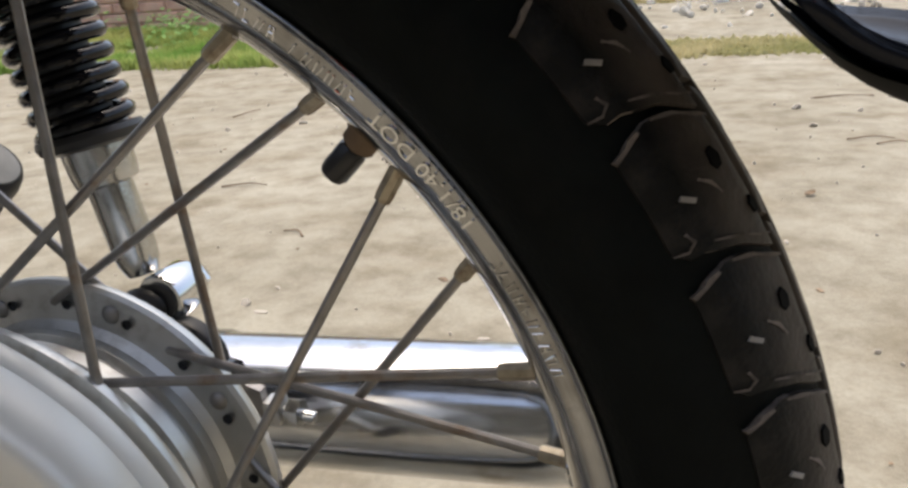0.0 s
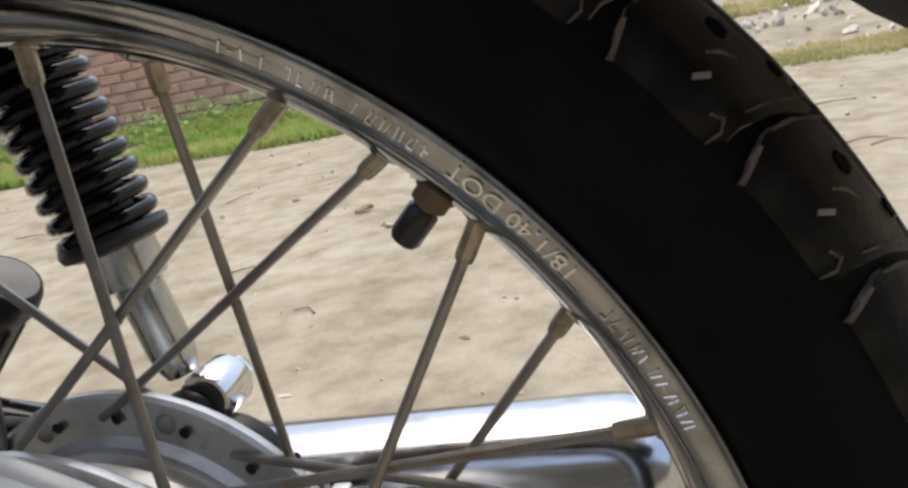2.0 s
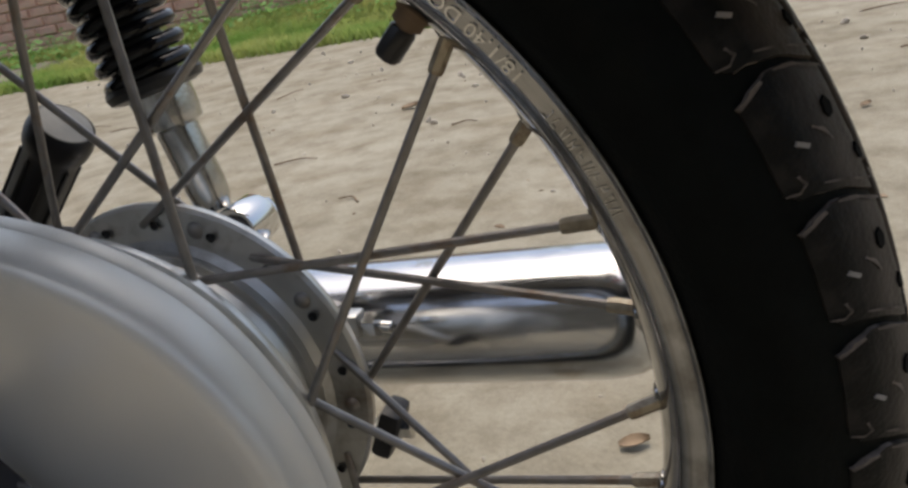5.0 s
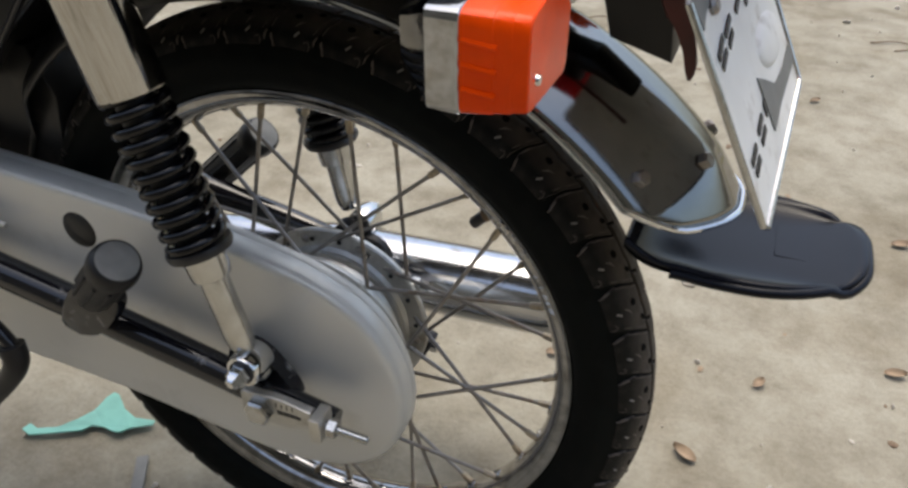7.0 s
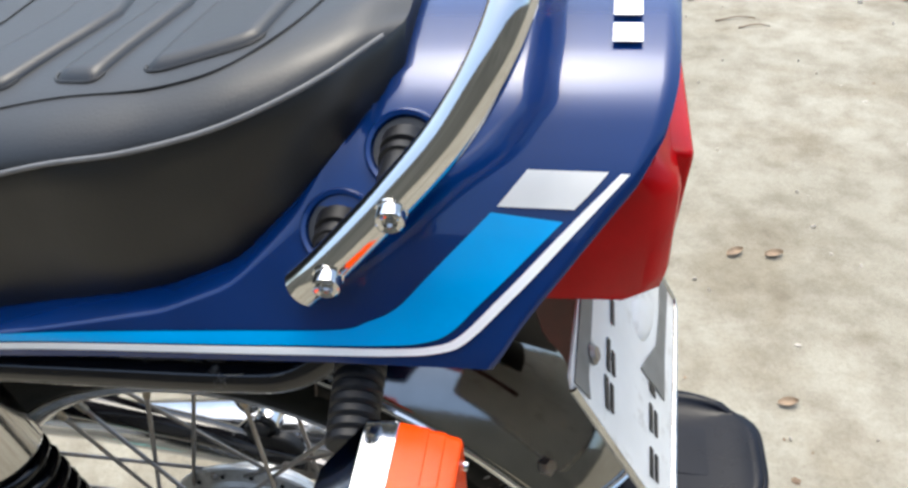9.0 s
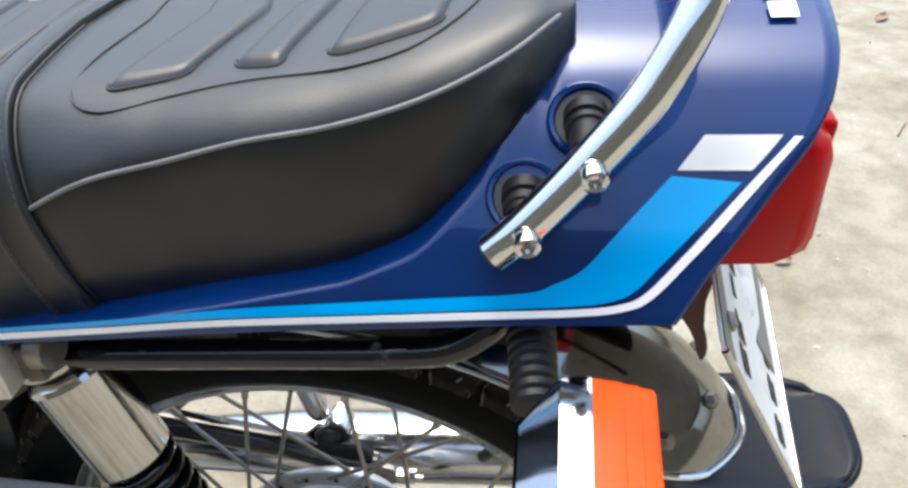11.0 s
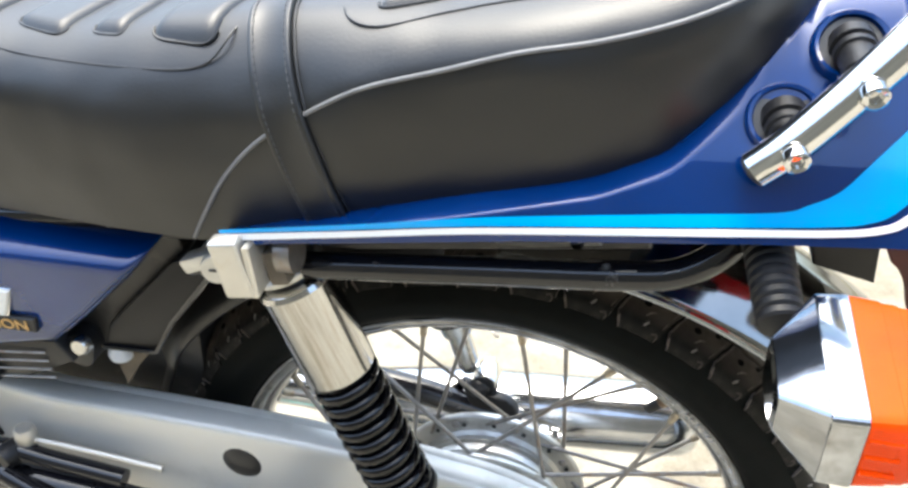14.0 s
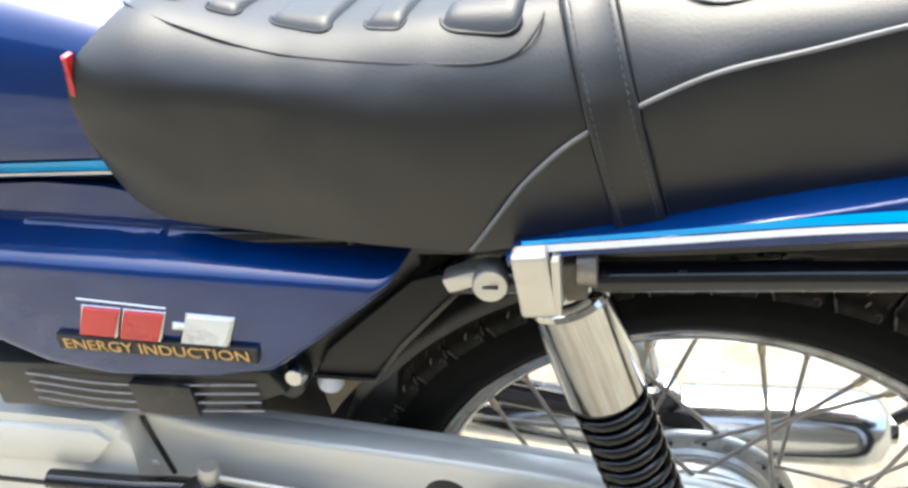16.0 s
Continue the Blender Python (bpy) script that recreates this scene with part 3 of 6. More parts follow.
half = [section(s)[0] for s in np.linspace(0, 0.078, 22)]
ring = [(p.x, p.y) for p in reversed(half)] + [(p.x, -p.y) for p in half[1:]] + [(0.2352, 0.0172), (0.231, 0.0), (0.2352, -0.0172)]
tyre = part("tyre", lathe(ring, AXLE, 160, (0, 1, 0), close=True), M_RUBBER, bike, "black road tyre with dusty tread")


PERIOD = 360 / 44
TREAD_AT = 29.8


def tread_mesh(bm, name, mats):
    bmesh.ops.recalc_face_normals(bm, faces=bm.faces)
    me = bpy.data.meshes.new(name)
    bm.to_mesh(me)
    bm.free()
    for m in mats:
        me.materials.append(m)
    me.shade_smooth()
    me.set_sharp_from_angle(angle=radians(32))
    return me


def tyre_point(deg, s, h):
    """A place at the height h over the carcass; s is the distance from the crown, negative on the far side."""
    p, n = section(abs(s))
    q = p + n * h
    t = radians(deg)
    return Vector((q.x * math.cos(t), q.y * (-1 if s < 0 else 1), q.x * math.sin(t)))


def tread_block(right, left, top, foot, proud, name, flip=False):
    """A tread block between two tables of (distance from the crown, degrees), from the line top of (degrees, distance) down to foot."""
    bm = bmesh.new()
    rows = []
    vs_ = [-1] + list(np.linspace(0, 1, 11)) + [2]
    for v in vs_:
        row = []
        vv = min(1.0, max(0.0, v))
        us_ = [-1] + list(np.linspace(0, 1, 8)) + [2]
        for u in us_:
            uu = min(1.0, max(0.0, u))
            mid = lerp(right, foot * 0.5) * (1 - uu) + lerp(left, foot * 0.5) * uu
            s0 = lerp(top, mid)
            ss = s0 + (foot - s0) * vv
            aa = lerp(right, ss) * (1 - uu) + lerp(left, ss) * uu
            edge = u < 0 or u > 1 or v < 0 or v > 1
            h = -0.0010 if edge else proud * (0.75 if u in (0.0, 1.0) or v in (0.0, 1.0) else 1.0) * max(0.3, min(1.0, (0.042 - ss) / 0.010))
            aa += (-0.14 if u < 0 else 0.14 if u > 1 else 0.0)
            ss += (-0.0005 if v < 0 else 0.0005 if v > 1 else 0.0)
            row.append(bm.verts.new(tyre_point(aa + (PERIOD / 2 if flip else 0.0), -ss if flip else ss, h)))
        rows.append(row)
    for i in range(len(rows) - 1):
        for j in range(len(rows[0]) - 1):
            f = bm.faces.new((rows[i][j], rows[i + 1][j], rows[i + 1][j + 1], rows[i][j + 1]))
            # the paler rubber goes on the left side and the right foot corner
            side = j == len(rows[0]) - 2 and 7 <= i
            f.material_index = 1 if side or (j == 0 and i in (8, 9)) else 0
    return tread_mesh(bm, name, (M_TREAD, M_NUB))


def tread_patch(outline, proud, name, mat):
    """A small flat piece from an outline of (degrees, distance from the crown)."""
    bm = bmesh.new()
    cx, cs = sum(o[0] for o in outline) / len(outline), sum(o[1] for o in outline) / len(outline)
    low = [bm.verts.new(tyre_point(a, s, proud - 0.0012)) for a, s in outline]
    top = [bm.verts.new(tyre_point(cx + (a - cx) * 0.9, cs + (s - cs) * 0.9, proud)) for a, s in outline]
    for i in range(len(low)):
        j = (i + 1) % len(low)
        bm.faces.new((low[i], low[j], top[j], top[i]))
    bm.faces.new(top)
    return tread_mesh(bm, name, (mat,))


def groove_line(points, wide, name, lift=0.0022):
    """A line of dust along a groove's edge, of (degrees, distance from the crown)."""
    rows = []
    for side in (-1, 1):
        row = []
        for i, (a, s) in enumerate(points):
            a0, s0 = points[max(i - 1, 0)]
            a1, s1 = points[min(i + 1, len(points) - 1)]
            da, ds = radians(a1 - a0) * 0.29, s1 - s0
            l = math.hypot(da, ds)
            w = wide * (0.45 + 0.55 * abs(math.sin(2.3 * i + 1)))
            row.append(tyre_point(a - math.degrees(side * w * ds / l / 0.29), max(0.0, s + side * w * da / l), lift * max(0.35, min(1.0, (0.042 - s) / 0.010))))
        rows.append(row)
    bm = grid_mesh(rows)
    return tread_mesh(bm, name, (M_NUB,))


def finer(points):
    """Points with two middle points on each leg."""
    out = []
    for (a0, s0), (a1, s1) in zip(points, points[1:]):
        out += [(a0, s0), ((a0 * 2 + a1) / 3, (s0 * 2 + s1) / 3), ((a0 + a1 * 2) / 3, (s0 + s1 * 2) / 3)]
    return out + [points[-1]]


# one period of the pattern, in degrees from the scuffed dash on the shoulder
SHOULDER_R = [(0.008, -5.1), (0.015, -4.4), (0.022, -3.5), (0.027, -3.1), (0.031, -2.7), (0.035, -2.7), (0.0365, -2.0)]
SHOULDER_L = [(0.008, 2.5), (0.015, 3.2), (0.022, 4.1), (0.0275, 4.5), (0.032, 4.2), (0.0355, 3.9), (0.0365, 3.5)]
SHOULDER_T = [(-4.5, 0.0085), (-2.6, 0.0105), (-0.9, 0.0078), (0.8, 0.0102), (2.6, 0.0082), (4.5, 0.0095)]
CENTRE_R = [(0.0, -3.9), (0.0065, -3.3)]
CENTRE_L = [(0.0, 3.7), (0.0065, 4.3)]
CENTRE_T = [(-4, 0.0), (4.4, 0.0)]
pieces = [tread_block(SHOULDER_R, SHOULDER_L, SHOULDER_T, 0.0365, 0.0017, "tread_block", far) for far in (False, True)]
pieces += [tread_block(CENTRE_R, CENTRE_L, CENTRE_T, 0.0062, 0.0022, "tread_block", far) for far in (False, True)]
pieces += [
    tread_patch([(0.30, 0.0313), (0.48, 0.0303), (-0.14, 0.0272), (-0.32, 0.0282)], 0.0022, "wear_dash", M_DASH),
    tread_patch([(0.3, 0.0160), (0.9, 0.0150), (1.5, 0.0166), (1.35, 0.0190), (0.7, 0.0198), (0.25, 0.0184)], 0.0024, "sipe", M_SIPE),
    tread_patch([(-2.9, 0.0112), (-2.3, 0.0106), (-1.8, 0.0126), (-2.2, 0.0142), (-2.8, 0.0134)], 0.0024, "sipe", M_SIPE),
    tread_patch([(3.45, 0.0366), (3.8, 0.0335), (4.2, 0.0300), (4.4, 0.0306), (4.25, 0.0330), (4.0, 0.0338), (3.75, 0.0372)], 0.0019, "pale_corner", M_NUB),
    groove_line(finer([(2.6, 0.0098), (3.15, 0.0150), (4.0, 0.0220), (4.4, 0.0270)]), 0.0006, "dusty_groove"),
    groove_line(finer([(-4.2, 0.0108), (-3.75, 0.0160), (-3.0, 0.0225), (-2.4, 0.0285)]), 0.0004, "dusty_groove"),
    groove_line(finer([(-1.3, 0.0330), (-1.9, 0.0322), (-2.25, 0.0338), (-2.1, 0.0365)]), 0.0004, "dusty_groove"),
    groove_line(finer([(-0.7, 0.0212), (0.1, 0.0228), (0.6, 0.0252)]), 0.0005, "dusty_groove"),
]
for k in range(44):
    for me in pieces:
        ob = new(me.name.split(".")[0], me)
        ob.location = AXLE
        ob.rotation_euler = (0, -radians(k * PERIOD + TREAD_AT), 0)
        ob.parent = tyre
rim_profile = [(0.2396, -0.0200), (0.2395, -0.0213), (0.2390, -0.0222), (0.2383, -0.0226), (0.2375, -0.0223), (0.2368, -0.0215), (0.2358, -0.0210), (0.2335, -0.0209), (0.2312, -0.0206), (0.2297, -0.0200), (0.2283, -0.0191), (0.2270, -0.0180), (0.2250, -0.0160), (0.2219, -0.0115), (0.2200, -0.006), (0.2194, 0)]
rim_profile = rim_profile + [(r, -y) for r, y in reversed(rim_profile[:-1])] + [(0.2390, 0.0175), (0.2310, 0.0165), (0.2255, 0.0110), (0.2230, 0), (0.2255, -0.0110), (0.2310, -0.0165), (0.2390, -0.0175)]
rim = part("wheel_rim", lathe(rim_profile, AXLE, 180, (0, 1, 0), close=True), M_RIM, bike, "dulled chrome steel rim with stamped marks")


def on_wheel(deg, r, y):
    return AXLE + Vector((r * math.cos(radians(deg)), y, r * math.sin(radians(deg))))


FLANGE = {-1: -0.031, 1: 0.021}
LEAN = (-0.5, -0.2, -2.5, -1.1, 0.5, 0.8, -0.1, -0.3, 1.1, 0.2)
for k in range(36):
    a = PHASE + 10 * (4 - k) + (LEAN[k] if k < 10 else 0.0)
    turn = -1 if (k // 2) % 2 == 0 else 1
    side = -1 if k % 2 == 0 else 1
    hub_deg = a + turn * 40
    outer = on_wheel(a, 0.2212, 0.0035 * side)
    inner = on_wheel(hub_deg, 0.0815, FLANGE[side] + 0.004 * side * (1 if k % 4 < 2 else -1))
    way = (inner - outer).normalized()
    line = [outer, inner + way * -0.004, inner, on_wheel(hub_deg, 0.0815, FLANGE[side] - 0.005 * side * (1 if k % 4 < 2 else -1))]
    part("spoke", tube(line, 0.00185, 8, 1, smooth=False), M_STEEL, rim)
    nip = lathe([(0, -0.002), (0.0036, -0.002), (0.0036, 0.001), (0.0031, 0.002), (0.0031, 0.0125), (0.0027, 0.0145), (0.0018, 0.0148)], outer - way * 0.001, 8, way)
    part("nipple", nip, M_BRASS, rim)
    head = on_wheel(hub_deg, 0.0815, FLANGE[side] - 0.0035 * side * (1 if k % 4 < 2 else -1))
    bmh = bmesh.new()
    bmesh.ops.create_uvsphere(bmh, u_segments=10, v_segments=6, radius=0.0042, matrix=Matrix.Translation(head) @ Matrix.Diagonal((1, 0.6, 1, 1)))
    part("spoke_head", bmh, M_STEEL, rim)

# dimples where the nipples sit
for k in range(36):
    a = PHASE + 10 * (4 - k) + (LEAN[k] if k < 10 else 0.0)
    bmh = lathe([(0.0065, -0.0015), (0.0062, 0.0004), (0.0045, 0.0012), (0.003, 0.0014)], on_wheel(a, 0.2194, 0.0), 10, -(on_wheel(a, 1, 0) - AXLE))
    part("nipple_seat", bmh, M_RIM, rim)
# valve
va = PHASE + 4.2
vd = (AXLE - on_wheel(va, 1, 0)).normalized()
v0 = on_wheel(va, 0.2205, 0)
part("valve_stem", lathe([(0, 0), (0.0068, 0), (0.0068, 0.003), (0.0058, 0.0034), (0.0058, 0.007), (0.0036, 0.0075), (0.0036, 0.012), (0, 0.012)], v0, 14, vd), M_TWIG, rim, "dull brass valve stem with locknut")
ridges = lathe([(0, 0.0), (0.0040, 0.0), (0.0050, 0.001), (0.0050, 0.011), (0.0042, 0.0125), (0, 0.0128)], v0 + vd * 0.0085, 24, vd)
for v in ridges.verts:
    off = v.co - v0
    rad = off - off.dot(vd) * vd
    if rad.length > 0.0047 and int(v.index) >= 0:
        v.co -= rad.normalized() * (0.0005 if int(round(math.degrees(math.atan2(rad.y, rad.dot(vd.orthogonal().normalized()))) / 15)) % 2 else 0)
part("valve_cap", ridges, M_BLACK, rim, "ribbed black plastic valve cap")

# stamped marks on the rim's near flank: strokes of unreadable writing
rng = random.Random(4)
mark = block((0.0007, 0.0008, 0.0038), (0, 0, 0), 0.0002, 1)
mark_mesh = bpy.data.meshes.new("stamped_mark")
mark.to_mesh(mark_mesh)
mark.free()
mark_mesh.materials.append(M_CHROME)
bar = block((0.0021, 0.0008, 0.0007), (0, 0, 0), 0.0002, 1)
bar_mesh = bpy.data.meshes.new("stamped_mark")
bar.to_mesh(bar_mesh)
bar.free()
bar_mesh.materials.append(M_CHROME)
deg = 22.0
while deg < 62:
    if not (31.2 < deg < 46.4 or 52.2 < deg < 53.4 or 57 < deg < 58):
        for me, da, dr, tilt in ((mark_mesh, 0, 0, rng.choice((0, 0, 14, -14))), (mark_mesh, 0.42, 0, rng.choice((0, 0, 14, -14))), (bar_mesh, 0.21, rng.choice((-0.0016, 0, 0.0016)), 0)):
            if rng.random() < 0.25:
                continue
            ob = new("stamped_mark", me)
            p = on_wheel(deg + da, 0.2325 + dr, -0.0208)
            ob.matrix_world = Matrix.Translation(p) @ Matrix.Rotation(radians(90 - deg - da + tilt), 4, "Y") @ Matrix.Rotation(radians(10), 4, "X")
            ob.parent = rim
    deg += 1.02

# the size stamped on the rim, its heads towards the hub
size_text = bpy.data.curves.new("stamped_size", "FONT")
size_text.body = "18/1.40 DOT"
size_text.size, size_text.extrude = 0.0062, 0.0005
size_ob = bpy.data.objects.new("stamped_size", size_text)
size_mesh = bpy.data.meshes.new_from_object(size_ob)
bpy.data.objects.remove(size_ob)
us = [v.co.x for v in size_mesh.vertices]
long_ = max(us) - min(us)
for v in size_mesh.vertices:
    t = radians(34.8 + (v.co.x - min(us)) / long_ * 10.2)
    r_ = 0.2347 - v.co.y
    v.co = (r_ * math.cos(t), -0.0209 - v.co.z - 0.12 * (r_ - 0.2325), 0.30 + r_ * math.sin(t))
part("stamped_size", size_mesh, M_CHROME, rim, "raised size figures on the rim", smooth=False)

# hub
hub_profile = [(0, 0.040), (0.062, 0.040), (0.067, 0.037), (0.067, 0.030), (0.074, 0.0265), (0.0890, 0.0245), (0.0905, 0.0225), (0.0905, 0.0195), (0.0890, 0.0178), (0.074, 0.0165), (0.071, 0.013), (0.071, 0.008), (0.068, 0.007), (0.068, 0.002), (0.072, 0.001), (0.072, -0.005), (0.068, -0.006), (0.068, -0.012), (0.071, -0.013), (0.071, -0.020), (0.076, -0.0265), (0.0950, -0.0285), (0.0965, -0.0305), (0.0965, -0.0335), (0.0945, -0.035), (0.06, -0.036), (0.05, -0.045), (0, -0.045)]
hub = part("hub", lathe(hub_profile, AXLE, 96, (0, 1, 0)), M_ALU, bike, "dusty cast aluminium hub with drilled spoke flanges")
for k in range(18):
    for y in (0.0175, -0.0282):
        part("flange_hole", lathe([(0, 0.0), (0.0018, 0.0), (0.0023, 0.0012)], on_wheel(PHASE + 20 * k + 4, 0.0815, y + (-0.0008 if y > 0 else 0.0006)), 10, (0, -1 if y > 0 else 1, 0)), M_BLACK, hub)
part("brake_panel", lathe([(0, 0.056), (0.03, 0.056), (0.034, 0.052), (0.062, 0.048), (0.066, 0.044), (0.066, 0.039), (0, 0.039)], AXLE, 64, (0, 1, 0)), M_ALU, bike)
part("brake_arm", tube([(0.0, 0.064, 0.30), (0.030, 0.066, 0.276), (0.058, 0.066, 0.241)], lambda t: 0.008 - 0.003 * t, 10, 6), M_ALU, bike)
part("brake_rod", tube([(-0.35, 0.07, 0.262), (-0.1, 0.07, 0.250), (0.080, 0.068, 0.238)], 0.0032, 8, 4), M_STEEL, bike)
part("wing_nut", block((0.012, 0.02, 0.03), (0.068, 0.068, 0.2395), 0.004, 2, Matrix.Rotation(radians(25), 4, "Y")), M_RUBBERPARTS, bike)
for x, r in ((0.062, 0.008), (0.074, 0.0055)):
    part("adjuster_nut", lathe([(0, 0), (r, 0), (r, 0.007), (0, 0.007)], (x, 0.068, 0.2390), 6, (1, 0, -0.06)), M_CHROME_OLD, bike)
part("spindle", rod((0, -0.125, 0.30), (0, 0.105, 0.30), 0.0065, 12), M_STEEL, bike)

# chain case
case_line = smooth_outline([(-0.52, 0.460), (-0.36, 0.453), (-0.22, 0.443), (-0.10, 0.431), (-0.03, 0.419), (0.03, 0.404), (0.074, 0.379), (0.099, 0.343), (0.109, 0.305), (0.105, 0.262), (0.082, 0.224), (0.04, 0.199), (-0.02, 0.191), (-0.1, 0.200), (-0.2, 0.213), (-0.36, 0.223), (-0.52, 0.233)], 7)


def shrink(line, d):
    """An outline moved inwards by d."""
    out, n = [], len(line)
    for i in range(n):
        a, b = Vector(line[i - 1]), Vector(line[(i + 1) % n])
        t = (b - a).normalized()
        out.append((line[i][0] + t.y * d, line[i][1] - t.x * d))
    return out


rows = []
for d, y in ((0.0060, -0.0480), (0.0012, -0.0482), (0.0002, -0.0488), (0.0, -0.0498), (0.0, -0.0560), (0.0003, -0.0568), (-0.0004, -0.0578), (0.0, -0.0700), (0.0004, -0.0728), (0.0012, -0.0750), (0.0026, -0.0766), (0.0044, -0.0775), (0.0062, -0.0779), (0.0130, -0.0780)):
    rows.append([(x, y, z) for x, z in shrink(case_line, d)])
bm = grid_mesh(rows, close_v=True)
bm.verts.ensure_lookup_table()
n = len(case_line)
bm.faces.new(bm.verts[-n:])
bm.faces.new(list(reversed(bm.verts[:n])))
case = part("chain_case", bm, M_CASE, bike, "silver painted full chain case", smooth=50)
part("inspection_plug", lathe([(0, 0.004), (0.012, 0.0035), (0.0165, 0.001), (0.0185, 0.0), (0.0185, -0.003)], (-0.196, -0.0776, 0.4025), 24, (0, -1, 0)), M_BLACK, case, "round black rubber inspection plug")
part("case_seam", tube([(-0.4471, -0.0784, 0.4660), (-0.4440, -0.0784, 0.435), (-0.4391, -0.0784, 0.398)], 0.0026, 6, 3), M_BLACK, case)
for z in (0.4385, 0.4225, 0.4070):
    part("cooling_slot", block((0.026, 0.002, 0.0055), (-0.468 + 0.1 * (0.4385 - z), -0.0782, z), 0.0008, 1, Matrix.Rotation(radians(-6), 4, "Y")), M_WHITE, case)

# swing arm, adjusters and spindle nuts on both sides
for sgn in (-1, 1):
    tail = [(0.0, sgn * 0.107, 0.303), (0.062, sgn * 0.107, 0.291)] if sgn < 0 else [(-0.03, 0.105, 0.306), (0.018, 0.103, 0.298)]
    part("swing_arm", tube([(-0.52, sgn * 0.105, 0.392), (-0.3, sgn * 0.106, 0.362), (-0.1, sgn * 0.107, 0.325)] + tail, lambda t: 0.0165 - 0.004 * t, 14, 6), M_BLACKPAINT, bike, "black painted tubular swing arm")
    if sgn < 0:
        part("shock_lug", slab(smooth_outline([(-0.036, 0.312), (-0.034, 0.340), (-0.012, 0.346), (0.010, 0.325), (0.024, 0.3), (0.0, 0.29)], 4), sgn * 0.088, sgn * 0.103, 0.001, 1), M_BLACKPAINT, bike)
    if sgn > 0:
        part("shock_foot", slab(smooth_outline([(-0.040, 0.336), (-0.034, 0.322), (-0.014, 0.304), (0.004, 0.288), (0.014, 0.292), (0.014, 0.318), (-0.001, 0.332), (-0.020, 0.334)], 4), 0.098, 0.108, 0.003, 2), M_RUBBERPARTS, bike, "black lug under the shock absorber")
        boot = bmesh.new()
        bmesh.ops.create_uvsphere(boot, u_segments=20, v_segments=12, radius=1, matrix=Matrix.Translation((-0.028, 0.103, 0.340)) @ Matrix.Diagonal((0.014, 0.008, 0.010, 1)))
        part("rubber_boot", boot, M_RUBBERPARTS, bike, "black rubber boot")
    if sgn < 0:
        part("spindle_nut", lathe([(0, 0), (0.0125, 0), (0.0125, 0.012), (0.0105, 0.014), (0, 0.014)], (0.004, sgn * 0.120, 0.304), 6, (0, sgn, 0)), M_CHROME_OLD, bike)
    yo, yi = (-0.126, -0.119) if sgn < 0 else (0.106, 0.099)
    dz = 0.0 if sgn < 0 else -0.020
    long = 0.0 if sgn < 0 else -0.016
    plate_ = part("chain_adjuster", slab([(x, z + dz) for x, z in ((-0.014, 0.316), (-0.010, 0.320), (0.026, 0.320), (0.052 + long, 0.316), (0.054 + long, 0.297), (0.026, 0.290), (-0.010, 0.291), (-0.014, 0.295))], yo, yi, 0.0012, 1), M_ALU if sgn < 0 else M_STEEL, bike, "cast chain adjuster plate")
    part("adjuster_slot", slab([(x, z + dz) for x, z in ((0.020, 0.309), (0.042 + long, 0.308), (0.042 + long, 0.304), (0.020, 0.304))], yo + sgn * 0.0004, yi, 0.0004, 1), M_INK, plate_)
    for k in range(4):
        part("scale_line", block((0.0008, 0.001, 0.005), (0.020 + 0.005 * k, yo + sgn * 0.0002, 0.314 + dz), 0.0002, 1), M_INK, plate_)
    part("end_block", block((0.010, 0.022 if sgn < 0 else 0.012, 0.024 if sgn < 0 else 0.014), (0.058 + long, (yo + yi) / 2, 0.304 + dz), 0.002, 2), M_BRUSHED if sgn < 0 else M_ALU, plate_, "square metal end block")
    part("adjuster_bolt", rod((0.05 + long, (yo + yi) / 2, 0.304 + dz), (0.100 + 2.2 * long, (yo + yi) / 2, 0.301 + dz), 0.0036, 10), M_CHROME_OLD, bike)
    part("locknut", lathe([(0, 0), (0.0078, 0), (0.0078, 0.007), (0, 0.007)], (0.066 + long, (yo + yi) / 2, 0.3035 + dz), 6, (1, 0, -0.05)), M_CHROME_OLD, bike)
    if sgn < 0:
        part("acorn_nut", lathe([(0, 0), (0.0075, 0), (0.0075, 0.006), (0.0055, 0.009), (0, 0.011)], (-0.004, sgn * 0.104, 0.3265), 12, (0, sgn, 0)), M_BRUSHED, bike)


